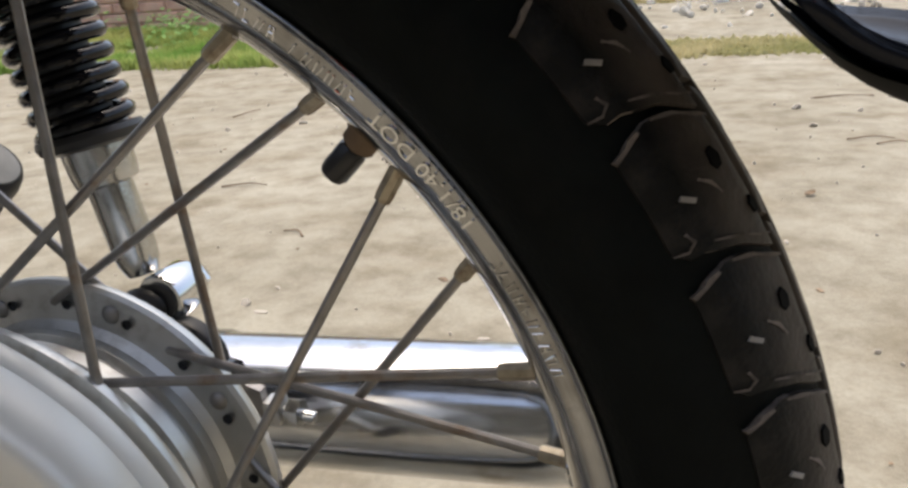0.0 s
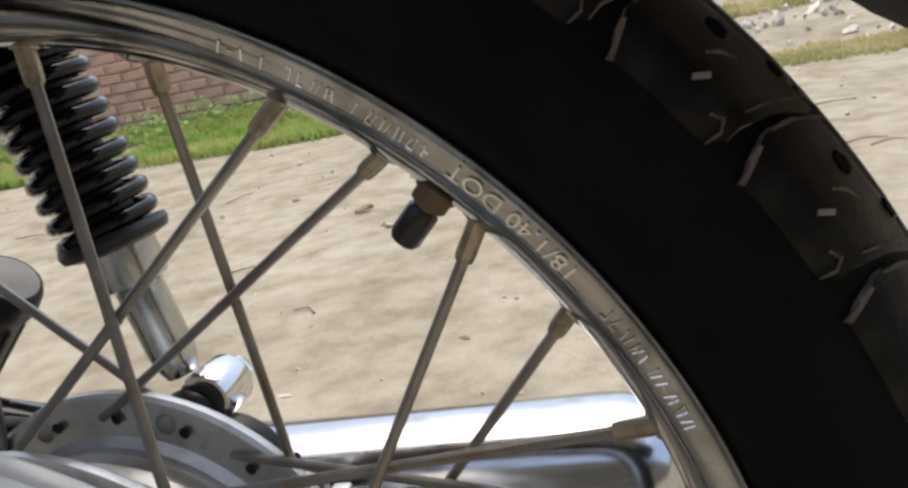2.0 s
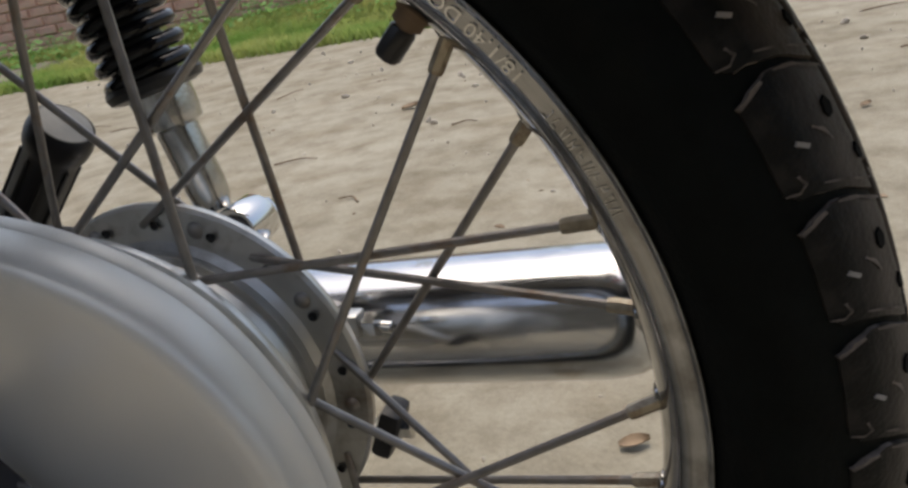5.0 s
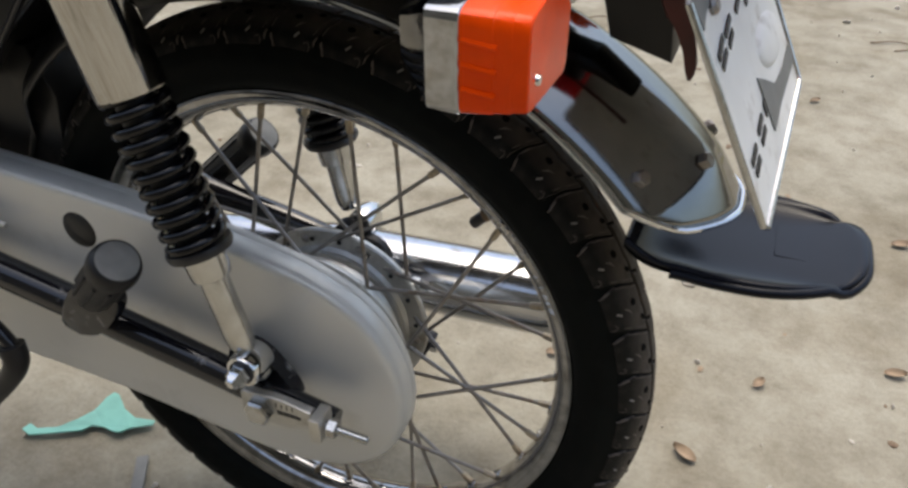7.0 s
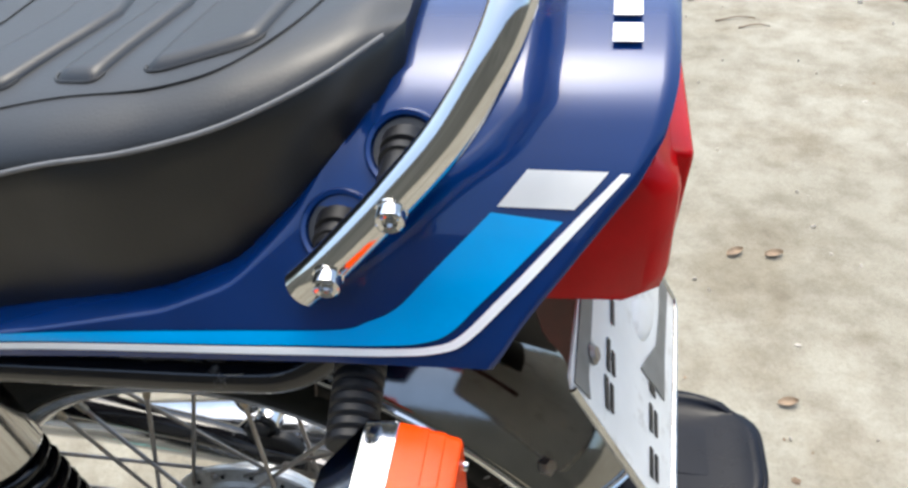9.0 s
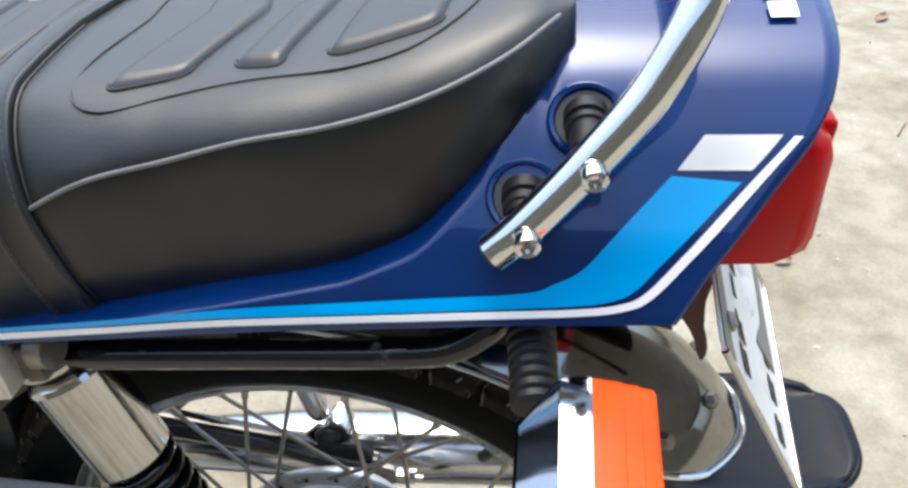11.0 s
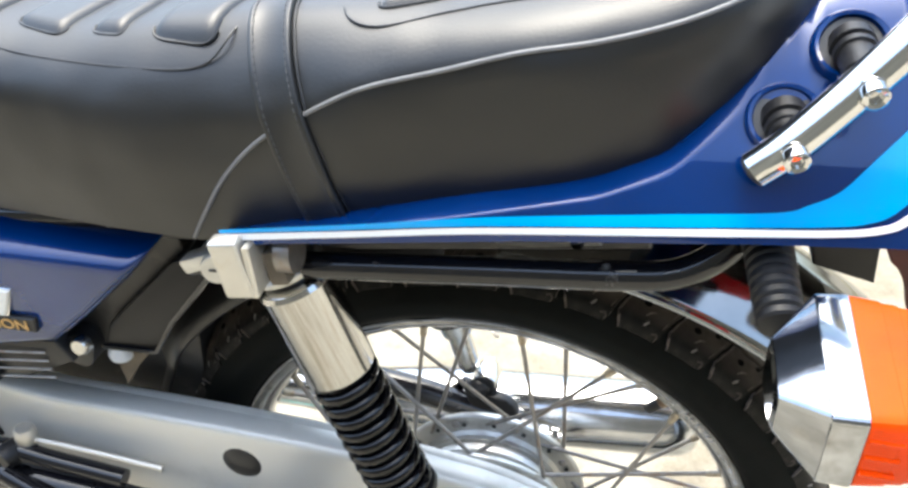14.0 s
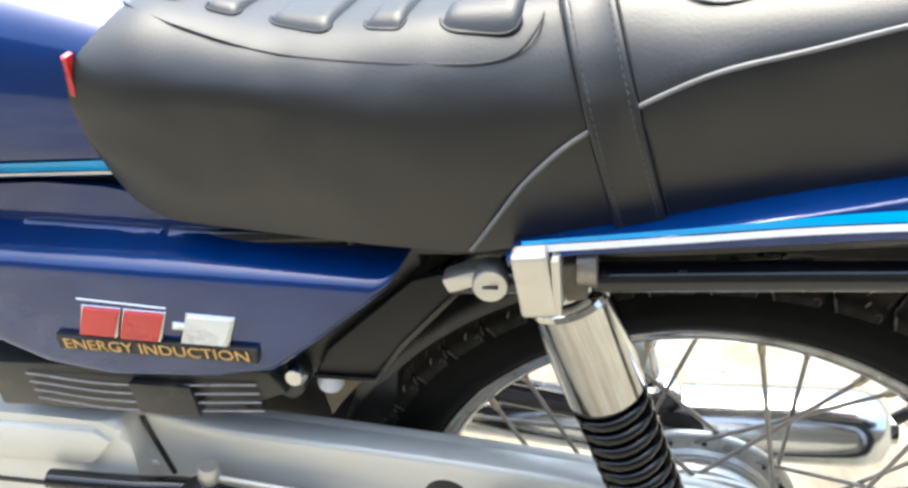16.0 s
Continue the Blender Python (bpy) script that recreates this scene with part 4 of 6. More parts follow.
# shock absorbers
def shock(top, foot, label, lift=0.0, eye=None, slim=1.0, cover=(0.030, 0.121)):
    top, foot = Vector(top), Vector(foot)
    eye = Vector(eye) if eye else foot
    d = (foot - top).normalized()
    full = (foot - top).length
    at = lambda f: top + d * f  # noqa: E731
    c0, c1 = cover
    thin = lambda profile: [(r * slim, h) for r, h in profile]  # noqa: E731
    body = part("shock_absorber", lathe(thin([(0, full - 0.013 - lift), (0.0085, full - 0.013 - lift), (0.0112, full - 0.020 - lift), (0.0122, full - 0.028 - lift), (0.0122, full - 0.080 + lift), (0.0165, full - 0.082 + lift), (0.0175, full - 0.088 + lift), (0.0180, full - 0.104 + lift), (0.015, full - 0.106 + lift), (0, full - 0.106 + lift)]), top, 32, d), M_CHROME_OLD, bike, label)
    part("shock_cover", lathe(thin([(0.0, c0), (0.013, c0), (0.0225, c0 + 0.002), (0.0262, c0 + 0.004), (0.0275, c0 + 0.0075), (0.0270, c0 + 0.0085), (0.0270, c1), (0.0262, c1 + 0.0015), (0.0245, c1), (0.0245, c0 + 0.015)]), top, 48, d), M_SHROUD, body, "chrome upper shroud")
    part("top_washer", lathe(thin([(0.012, c0 - 0.0015), (0.0225, c0 - 0.0015), (0.0255, c0 - 0.0035), (0.0262, c0 - 0.0065), (0.0240, c0 - 0.0095), (0.012, c0 - 0.0095)]), top, 36, d), M_ALU, body)
    part("bump_collar", lathe([(0.0, c0 - 0.020), (0.017, c0 - 0.020), (0.0205, c0 - 0.016), (0.0205, c0 - 0.006), (0.016, c0 + 0.006), (0, c0 + 0.006)], top, 32, d), M_BLACK, body)
    part("inner_tube", rod(at(0.1), at(full - 0.1), 0.0155 * slim, 16), M_BLACK, body)
    s = d.orthogonal().normalized()
    u = d.cross(s)
    turns, a0, a1 = 11.5, c1 - 0.009, full - 0.106 + lift
    pts = []
    for i in range(int(turns * 20) + 1):
        t = i / (turns * 20)
        ang = 2 * math.pi * turns * t
        pts.append(at(a0 + (a1 - a0) * t) + (0.0265 * slim - 0.0040) * (math.cos(ang) * s + math.sin(ang) * u))
    part("coil_spring", tube(pts, 0.0042, 10, smooth=False), M_SPRING, body, "black painted coil spring")
    part("spring_seat", lathe(thin([(0.016, 0.0), (0.027, 0.0), (0.028, 0.003), (0.0265, 0.007), (0.02, 0.009), (0.016, 0.009)]), at(full - 0.110 + lift), 32, d), M_BLACK, body)
    sg = -1 if top.y < 0 else 1
    for p, mat in ((at(0.0), M_SHROUD), (eye, M_CHROME)):
        part("shock_eye", lathe([(0.006, -0.013), (0.0135, -0.013), (0.0145, -0.011), (0.0145, 0.011), (0.0135, 0.013), (0.006, 0.013)], p, 28, (0, 1, 0), close=True), mat, body, "polished mounting eye")
        part("rubber_bush", lathe([(0, -0.0145), (0.0105, -0.0145), (0.0105, 0.0145), (0, 0.0145)], p, 20, (0, 1, 0)), M_BLACK, body)
        part("acorn_nut", lathe([(0, 0), (0.0095, 0), (0.0095, 0.007), (0.0075, 0.0085), (0.0065, 0.012), (0.003, 0.0148), (0, 0.015)], p + Vector((0, sg * 0.0145, 0)), 6, (0, sg, 0)), M_CHROME, body)
    return body


shock((-0.104, -0.108, 0.676), (-0.004, -0.118, 0.345), "chrome and black coil shock absorber", 0.0, None, 0.93, (0.038, 0.117))
shock((-0.097, 0.118, 0.655), (-0.033, 0.118, 0.332), "chrome and black coil shock absorber beyond the wheel", 0.008, (-0.020, 0.118, 0.342))

# silencer and folded footrest on the far side
muf = part("silencer", lathe([(0.0, -0.6), (0.020, -0.6), (0.024, -0.47), (0.037, -0.33), (0.0405, -0.29), (0.0415, -0.25), (0.0415, -0.030), (0.0408, -0.020), (0.0385, -0.009), (0.034, 0.0), (0.026, 0.006), (0.016, 0.008), (0.016, 0.016), (0.0135, 0.016), (0.0135, 0.0), (0, 0.0)], (0.198, 0.176, 0.2512), 64, (1, 0, 0.036)), M_PIPE, bike, "long chrome silencer with rounded end")
part("clamp_band", lathe([(0.0413, -0.004), (0.0432, -0.004), (0.0432, 0.004), (0.0413, 0.004)], (-0.045, 0.176, 0.2425), 48, (1, 0, 0.036), close=True), M_CHROME_OLD, muf)
part("hanger", slab([(-0.09, 0.29), (-0.075, 0.30), (-0.03, 0.33), (-0.045, 0.335)], 0.118, 0.124, 0.001, 1), M_BLACKPAINT, muf)


def footrest(foot, way, long, wide, label):
    """A folded footrest: a smooth rubber sleeve with a beaded collar and a pale end."""
    way = Vector(way).normalized()
    foot = Vector(foot)
    w = wide
    ob = part("footrest", lathe([(0, 0), (w * 0.8, 0), (w * 0.9, 0.004), (w * 0.93, 0.02), (w * 0.93, long - 0.022), (w * 1.06, long - 0.018), (w * 1.1, long - 0.010), (w * 1.06, long - 0.004), (w * 0.98, long), (w * 0.9, long + 0.001)], foot, 28, way), M_RUBBERPARTS, bike, label)
    part("end_disc", lathe([(w * 0.92, 0), (w * 0.86, 0.0012), (w * 0.3, 0.0022), (0, 0.0024)], foot + way * long, 28, way), M_GREY, ob, "worn grey end of the rubber")
    for k in range(9):
        a = 2 * math.pi * k / 9
        s_ = way.orthogonal().normalized()
        off = (math.cos(a) * s_ + math.sin(a) * way.cross(s_)) * w * 0.925
        part("rubber_rib", rod(foot + off + way * 0.008, foot + off + way * (long - 0.026), 0.0016, 6), M_RUBBERPARTS, ob)
    return ob


footrest((-0.228, 0.141, 0.334), (0.74, -0.03, 0.67), 0.112, 0.0192, "folded black rubber passenger footrest beyond the wheel")
part("footrest_bracket", tube([(-0.20, 0.108, 0.335), (-0.222, 0.125, 0.325), (-0.231, 0.140, 0.332)], 0.009, 10, 4), M_BLACKPAINT, bike)
footrest((-0.142, -0.128, 0.382), (0.62, -0.12, 0.68), 0.068, 0.0188, "folded black rubber passenger footrest")
part("footrest_bracket", slab(smooth_outline([(-0.185, 0.345), (-0.155, 0.392), (-0.125, 0.400), (-0.115, 0.380), (-0.135, 0.350), (-0.16, 0.335)], 4), -0.132, -0.120, 0.002, 2), M_BLACKPAINT, bike)
lever = part("stand_lever", tube([(-0.40, -0.125, 0.405), (-0.33, -0.128, 0.356), (-0.285, -0.130, 0.318), (-0.262, -0.131, 0.293), (-0.262, -0.133, 0.272)], 0.0075, 12, 6), M_BLACKPAINT, bike, "black lever with a hooked rubber end")
part("lever_rubber", tube([(-0.262, -0.131, 0.293), (-0.260, -0.133, 0.274), (-0.280, -0.134, 0.246), (-0.318, -0.134, 0.206)], lambda t: 0.0125 - 0.003 * t, 14, 6), M_RUBBERPARTS, lever, "worn black rubber end")

# small scraps on the sand
rng = random.Random(21)
chip_meshes = []
for k in range(4):
    bm = bmesh.new()
    bmesh.ops.create_icosphere(bm, subdivisions=1, radius=1)
    for v in bm.verts:
        v.co *= rng.uniform(0.7, 1.25)
        v.co.z *= 0.3
    me = bpy.data.meshes.new("chip")
    bm.to_mesh(me)
    bm.free()
    me.materials.append((M_TWIG, M_LEAF, M_STONE, M_TWIG)[k])
    chip_meshes.append(me)
spots = [(-0.426, -0.133), (0.584, 0.44), (0.589, 0.368), (0.48, 0.216), (0.62, 0.42), (0.75, 0.18), (0.86, 0.5), (0.55, -0.05), (0.7, -0.12), (0.45, 0.55), (0.95, 0.1), (0.3, 0.9), (-0.15, 1.2), (-0.4, 0.8), (0.05, 1.6), (1.1, 0.8)] + [(rng.uniform(-1.2, 1.6), rng.uniform(0.3, 3.0)) for _ in range(80)]
for x, y in spots:
    ob = new("chip", rng.choice(chip_meshes))
    s_ = rng.uniform(0.002, 0.007)
    ob.matrix_world = pose(x, y, terrain(x, y) + 0.0012, 0, 0, rng.uniform(0, 360)) @ Matrix.Diagonal((s_ * rng.uniform(1, 2.4), s_, s_, 1))
    tagged(ob, "small dry chip of bark or stone on the sand", "chip", "chips on the sand")

# ---- seat ----
SEAT_W = [(-0.388, 0.096), (-0.384, 0.103), (-0.372, 0.109), (-0.33, 0.115), (-0.28, 0.120), (-0.2, 0.128), (-0.05, 0.131), (0.08, 0.128), (0.13, 0.119), (0.165, 0.104), (0.19, 0.084), (0.207, 0.055)]
SEAT_B = [(-0.388, 0.764), (-0.382, 0.748), (-0.373, 0.728), (-0.363, 0.706), (-0.354, 0.691), (-0.333, 0.681), (-0.3, 0.679), (-0.213, 0.676), (-0.14, 0.672), (-0.09, 0.684), (-0.045, 0.695), (0.015, 0.708), (0.1, 0.7240), (0.134, 0.7330), (0.164, 0.757), (0.199, 0.789), (0.207, 0.805)]
SEAT_E = [(-0.388, 0.769), (-0.380, 0.776), (-0.355, 0.777), (-0.3, 0.768), (-0.2, 0.758), (-0.12, 0.754), (-0.052, 0.764), (-0.005, 0.782), (0.055, 0.794), (0.119, 0.803), (0.16, 0.814), (0.207, 0.826)]
SEAT_T = [(-0.388, 0.774), (-0.382, 0.785), (-0.362, 0.800), (-0.33, 0.804), (-0.28, 0.796), (-0.25, 0.7925), (-0.2, 0.7925), (-0.16, 0.7965), (-0.11, 0.801), (-0.07, 0.8055), (-0.02, 0.8085), (0.02, 0.8100), (0.05, 0.8135), (0.1, 0.82), (0.15, 0.831), (0.19, 0.838), (0.207, 0.833)]


def curve_of(table):
    """A smoothed reading of a table."""
    xs_ = np.linspace(table[0][0], table[-1][0], 240)
    v = np.interp(xs_, [a for a, _ in table], [b for _, b in table])
    k = np.hanning(9)
    pad = np.r_[[v[0]] * 4, v, [v[-1]] * 4]
    v = np.convolve(pad, k / k.sum(), "valid")
    return lambda x: float(np.interp(x, xs_, v))


seat_w, seat_b, seat_e, seat_t = curve_of(SEAT_W), curve_of(SEAT_B), curve_of(SEAT_E), curve_of(SEAT_T)


def seat_half(x, count=26):
    """The seat's near half section at x, from the lower rim to the middle of the top."""
    w, b, e, t = seat_w(x), seat_b(x), seat_e(x), seat_t(x)
    pts = [(0, -w * 0.965, b), (0, -w * 0.995, b + 0.25 * (e - b)), (0, -w * 1.0, b + 0.65 * (e - b)), (0, -w * 0.982, e - 0.002), (0, -w * 0.955, e + 0.16 * (t - e)), (0, -w * 0.87, e + 0.56 * (t - e)), (0, -w * 0.70, t - 0.003), (0, -w * 0.45, t), (0, 0, t + 0.001)]
    line = spline(pts, 6)
    length = [0.0]
    for i in range(1, len(line)):
        length.append(length[-1] + (line[i] - line[i - 1]).length)
    s = np.linspace(0, length[-1], count)
    return [Vector((x, float(np.interp(q, length, [p.y for p in line])), float(np.interp(q, length, [p.z for p in line])))) for q in s]


def seat_z(x, y):
    """Height of the seat's top skin."""
    h = seat_half(x, 60)[18:]
    return float(np.interp(-abs(y), [p.y for p in h], [p.z for p in h]))


rows = []
stations = list(np.linspace(-0.388, -0.35, 14)) + list(np.linspace(-0.345, 0.207, 86))
for x in stations:
    h = seat_half(x)
    low = [Vector((x, -seat_w(x) * 0.9, seat_b(x) + 0.006))]
    for i_, p in enumerate(h[:20]):
        swell = noise.noise((p.x * 16, p.z * 22, 2)) + 0.5 * noise.noise((p.x * 45, p.z * 60, 5))
        p.y -= 0.0024 * swell * min(1.0, i_ / 3) * min(1.0, (20 - i_) / 6)
    near = low + h
    rows.append(near + [Vector((p.x, -p.y, p.z)) for p in reversed(near[:-1])])
seat = part("seat", grid_mesh(rows, close_v=True, cap=True), M_VINYL, bike, "black vinyl dual seat with quilted pads", smooth=60)


def seat_point(x, z, out=0.0):
    """A place on the seat's near flank at a height."""
    h = seat_half(x, 80)
    k = min(range(len(h) - 1), key=lambda i: abs(h[i].z - z))
    a, b = h[max(k - 1, 0)], h[k + 1]
    t = (b - a).normalized()
    n = Vector((0, -t.z, t.y))
    n = n if n.y < 0 or n.z > 0 else -n
    return h[k] + n * out


def by_arc(x, f, out=0.0):
    """A place on the near half section at the fraction f of its length, lifted off the skin."""
    h = seat_half(x, 60)
    i = max(0, min(58, int(f * 59)))
    u = f * 59 - i
    p = h[i].lerp(h[i + 1], u)
    t = (h[i + 1] - h[i]).normalized()
    n = Vector((0, -t.z, t.y))
    return p + n * out


# piping: rises from the lower rim under the strap, then follows the upper edge round the back
pipe = [(-0.142, 0.674), (-0.126, 0.698), (-0.108, 0.722), (-0.084, 0.745), (-0.053, 0.763), (-0.02, 0.776), (0.02, 0.787), (0.06, 0.795), (0.1, 0.801), (0.14, 0.810), (0.175, 0.820), (0.2, 0.828)]
line = [seat_point(x, z, 0.0012) for x, z in pipe]
part("piping", tube(line, 0.0013, 8, 6), M_PIPING, seat, "pale grey piping along the edge")
part("piping", tube([(p.x, -p.y, p.z) for p in line], 0.0013, 8, 6), M_PIPING, seat, "pale grey piping along the edge")

# strap across the middle
STRAP = [(0.0, -0.0500), (0.16, -0.0580), (0.31, -0.0660), (0.47, -0.0745), (0.63, -0.0815), (0.8, -0.0870), (1.0, -0.0910)]
FOLD = ((-0.0122, -0.001), (-0.0126, 0.0022), (-0.0118, 0.0042), (-0.0098, 0.0046), (-0.0086, 0.0038), (0, 0.0042), (0.0086, 0.0038), (0.0098, 0.0046), (0.0118, 0.0042), (0.0126, 0.0022), (0.0122, -0.001))
ways = np.linspace(0.0, 1.0, 44)
strap_mid = np.convolve(np.r_[[-0.0500] * 3, np.interp(ways, [a for a, _ in STRAP], [b for _, b in STRAP]), [-0.0910] * 3], np.ones(7) / 7, "valid")
rows = [[by_arc(xm + dx, f, lift) for dx, lift in FOLD] for f, xm in zip(ways, strap_mid)]
full_rows = rows + [[Vector((p.x, -p.y, p.z)) for p in r] for r in reversed(rows[:-1])]
strap = part("strap", grid_mesh(full_rows), M_VINYL, seat, "black vinyl passenger strap with stitched edges", smooth=60)
for dx in (-0.0089, 0.0089):
    for k in range(56):
        u = (k + 0.15) / 56
        ends = [by_arc(float(np.interp(f, ways, strap_mid)) + dx, f, 0.0042) for f in (u, u + 0.011)]
        part("stitch", rod(ends[0], ends[1], 0.00045, 5), M_STITCH, strap)
part("strap_edge", tube([by_arc(float(xm) + 0.0135, float(f), 0.0004) for f, xm in zip(ways, strap_mid)], 0.0009, 6, smooth=False), M_INK, strap)
part("strap_edge", tube([by_arc(float(xm) - 0.0133, float(f), 0.0002) for f, xm in zip(ways, strap_mid)], 0.0006, 6, smooth=False), M_INK, strap)


def pad(x0, x1, y0, slant, name="quilted_pad", taper=0.0):
    """A raised pad across the seat between x0 and x1, from -y0 to y0, its ends slanted."""
    rows = []
    ends = (0, 0.02, 0.05, 0.1, 0.16, 0.24, 0.35, 0.5)
    us = ends + tuple(1 - e for e in reversed(ends[:-1]))
    tips = (0, 0.015, 0.035, 0.06, 0.09, 0.13, 0.18, 0.25, 0.35, 0.5)
    vs_ = tuple(-1 + 2 * e for e in tips) + tuple(1 - 2 * e for e in reversed(tips[:-1]))
    for u in us:
        row = []
        for v in vs_:
            y = v * (y0 - taper * u - 0.008 * (1 - math.sqrt(max(0.0, 1 - abs(2 * u - 1) ** 5))))
            x = x0 + (x1 - x0) * u + slant * (1 - abs(v))
            du, dv = min(u, 1 - u) * abs(x1 - x0), (1 - abs(v)) * y0
            edge = min(1.0, du / 0.006, dv / 0.006)
            lift = -0.0014 + 0.0050 * math.sin(edge * math.pi / 2)
            row.append((x, y, seat_z(x, y) + lift))
        rows.append(row)
    for sg in (-1, 1):
        rim = [r[0 if sg < 0 else -1] for r in rows]
        part("pad_seam", tube([(p[0], p[1], p[2] + 0.0016) for p in rim], 0.0009, 6, smooth=False), M_INK, seat)
    return part(name, grid_mesh(rows), M_VINYL, seat, smooth=70)


for x0, x1, y0, s, t in ((-0.020, 0.021, 0.094, 0.018, 0.012), (0.042, 0.069, 0.079, 0.012, -0.005), (0.090, 0.146, 0.082, 0.006, 0.010)):
    pad(x0, x1, y0, s, taper=t)
for x0, x1, y0, t in ((-0.350, -0.313, 0.054, -0.012), (-0.296, -0.273, 0.070, -0.006), (-0.254, -0.214, 0.081, -0.013), (-0.196, -0.172, 0.0915, -0.005), (-0.153, -0.111, 0.0995, -0.006)):
    pad(x0, x1, y0, 0.012, taper=t)


def seam(points):
    for sg in (1, -1):
        part("seam", tube([(x, sg * y, seat_z(x, y) + 0.0003) for x, y in points], 0.0007, 6, 5), M_INK, seat)


seam([(-0.036, 0.0), (-0.042, -0.06), (-0.036, -0.095), (-0.016, -0.105), (0.02, -0.0975), (0.055, -0.0930), (0.10, -0.0935), (0.132, -0.088), (0.153, -0.068), (0.164, -0.04), (0.168, 0.0)])
seam([(-0.356, 0.0), (-0.358, -0.045), (-0.34, -0.072), (-0.30, -0.090), (-0.24, -0.104), (-0.16, -0.113), (-0.117, -0.113), (-0.101, -0.10), (-0.098, -0.05), (-0.096, 0.0)])

# ---- tail cowl ----
COWL = [(0.60, 0.147), (0.70, 0.147), (0.712, 0.146), (0.72, 0.142), (0.745, 0.127), (0.782, 0.098), (0.805, 0.074), (0.819, 0.046), (0.8245, 0.018), (0.826, 0.0)]
zs = np.linspace(0.60, 0.826, 120)
cowl_w = np.convolve(np.r_[[0.147] * 5, np.interp(zs, [a for a, _ in COWL], [b for _, b in COWL]), [0.0] * 5], np.hanning(11) / np.hanning(11).sum(), "valid")


def cowl_y(z):
    return float(np.interp(z, zs, cowl_w))


COWL_END = [(0.690, 0.246), (0.712, 0.2545), (0.729, 0.266), (0.74, 0.275), (0.761, 0.294), (0.78, 0.312), (0.795, 0.322), (0.81, 0.327), (0.826, 0.329)]
rows = []
for u in np.linspace(0, 1, 70):
    flat = -0.118 + (u / 0.75) * 0.318 if u < 0.75 else 0.2
    base = lerp([(-0.12, 0.685), (0.06, 0.702), (0.18, 0.7095), (0.26, 0.712)], flat if u < 0.75 else 0.2 + (u - 0.75) / 0.25 * 0.06)
    top = 0.826 if flat >= 0.2 else min(0.826, seat_b(max(flat, -0.118)) + 0.005 + 0.012 * max(0.0, (flat - 0.1) / 0.1))
    if flat >= 0.2:
        top = 0.826
    half_row = []
    for v in np.linspace(0, 1, 30):
        z = base + (top - base) * v
        xx = flat if u < 0.75 else 0.2 + (lerp(COWL_END, z) - 0.2) * (u - 0.75) / 0.25
        y = cowl_y(z) - (lerp([(0.0, 0.004), (0.05, 0.012), (0.12, 0.012), (0.17, 0.004)], flat) * max(0.0, (v - 0.86) / 0.14) ** 1.6 if flat < 0.17 else 0.0)
        half_row.append(Vector((xx, -y, z)))
    rows.append([Vector((half_row[0].x, -half_row[0].y * -1 + 0.004, half_row[0].z))] + half_row + [Vector((p.x, -p.y, p.z)) for p in reversed(half_row[:-1])] + [Vector((half_row[0].x, -half_row[0].y - 0.004, half_row[0].z))])
cowl = part("tail_cowl", grid_mesh(rows), M_BLUE, bike, "glossy dark blue tail cowl with striped decal", smooth=60)
mod = cowl.modifiers.new("thick", "SOLIDIFY")
mod.thickness, mod.offset = 0.0025, -1


def decal(name, low, up, mat, label, steps=8):
    """A thin strip on both cowl flanks between two lines of (x, z)."""
    for sg in (1, -1):
        a, b = spline([(x, 0, z) for x, z in low], steps), spline([(x, 0, z) for x, z in up], steps)
        rows_ = []
        for p, q in zip(a, b):
            row = []
            for k in range(9):
                v = p.lerp(q, k / 8)
                row.append((v.x, -sg * (cowl_y(v.z) + 0.0012), v.z + 0.0006))
            rows_.append(row)
        part(name, grid_mesh(rows_), mat, cowl, label, smooth=60)


decal("white_stripe", [(-0.112, 0.6885), (-0.03, 0.6975), (0.042, 0.7050), (0.157, 0.7120), (0.209, 0.7150), (0.232, 0.7180), (0.244, 0.7235), (0.262, 0.7400), (0.287, 0.7635), (0.308, 0.7830)], [(-0.112, 0.6930), (-0.03, 0.7015), (0.042, 0.7088), (0.157, 0.7155), (0.207, 0.7180), (0.2285, 0.7204), (0.2405, 0.7254), (0.2585, 0.7420), (0.2837, 0.7652), (0.3042, 0.7830)], M_WHITE, "white pinstripe decal")
decal("blue_stripe", [(-0.110, 0.6938), (-0.03, 0.7024), (0.042, 0.7096), (0.157, 0.7163), (0.206, 0.7192), (0.224, 0.7214), (0.236, 0.7262), (0.250, 0.7390), (0.2815, 0.7668)], [(-0.110, 0.6962), (-0.03, 0.7056), (0.042, 0.7142), (0.13, 0.7205), (0.184, 0.7240), (0.199, 0.7280), (0.212, 0.7340), (0.226, 0.7470), (0.251, 0.7690)], M_STRIPE, "bright blue decal")
decal("silver_patch", [(0.2535, 0.7710), (0.259, 0.7768), (0.2655, 0.7835)], [(0.2860, 0.7710), (0.2925, 0.7768), (0.2995, 0.7835)], M_SILVER, "pale silver decal", 4)

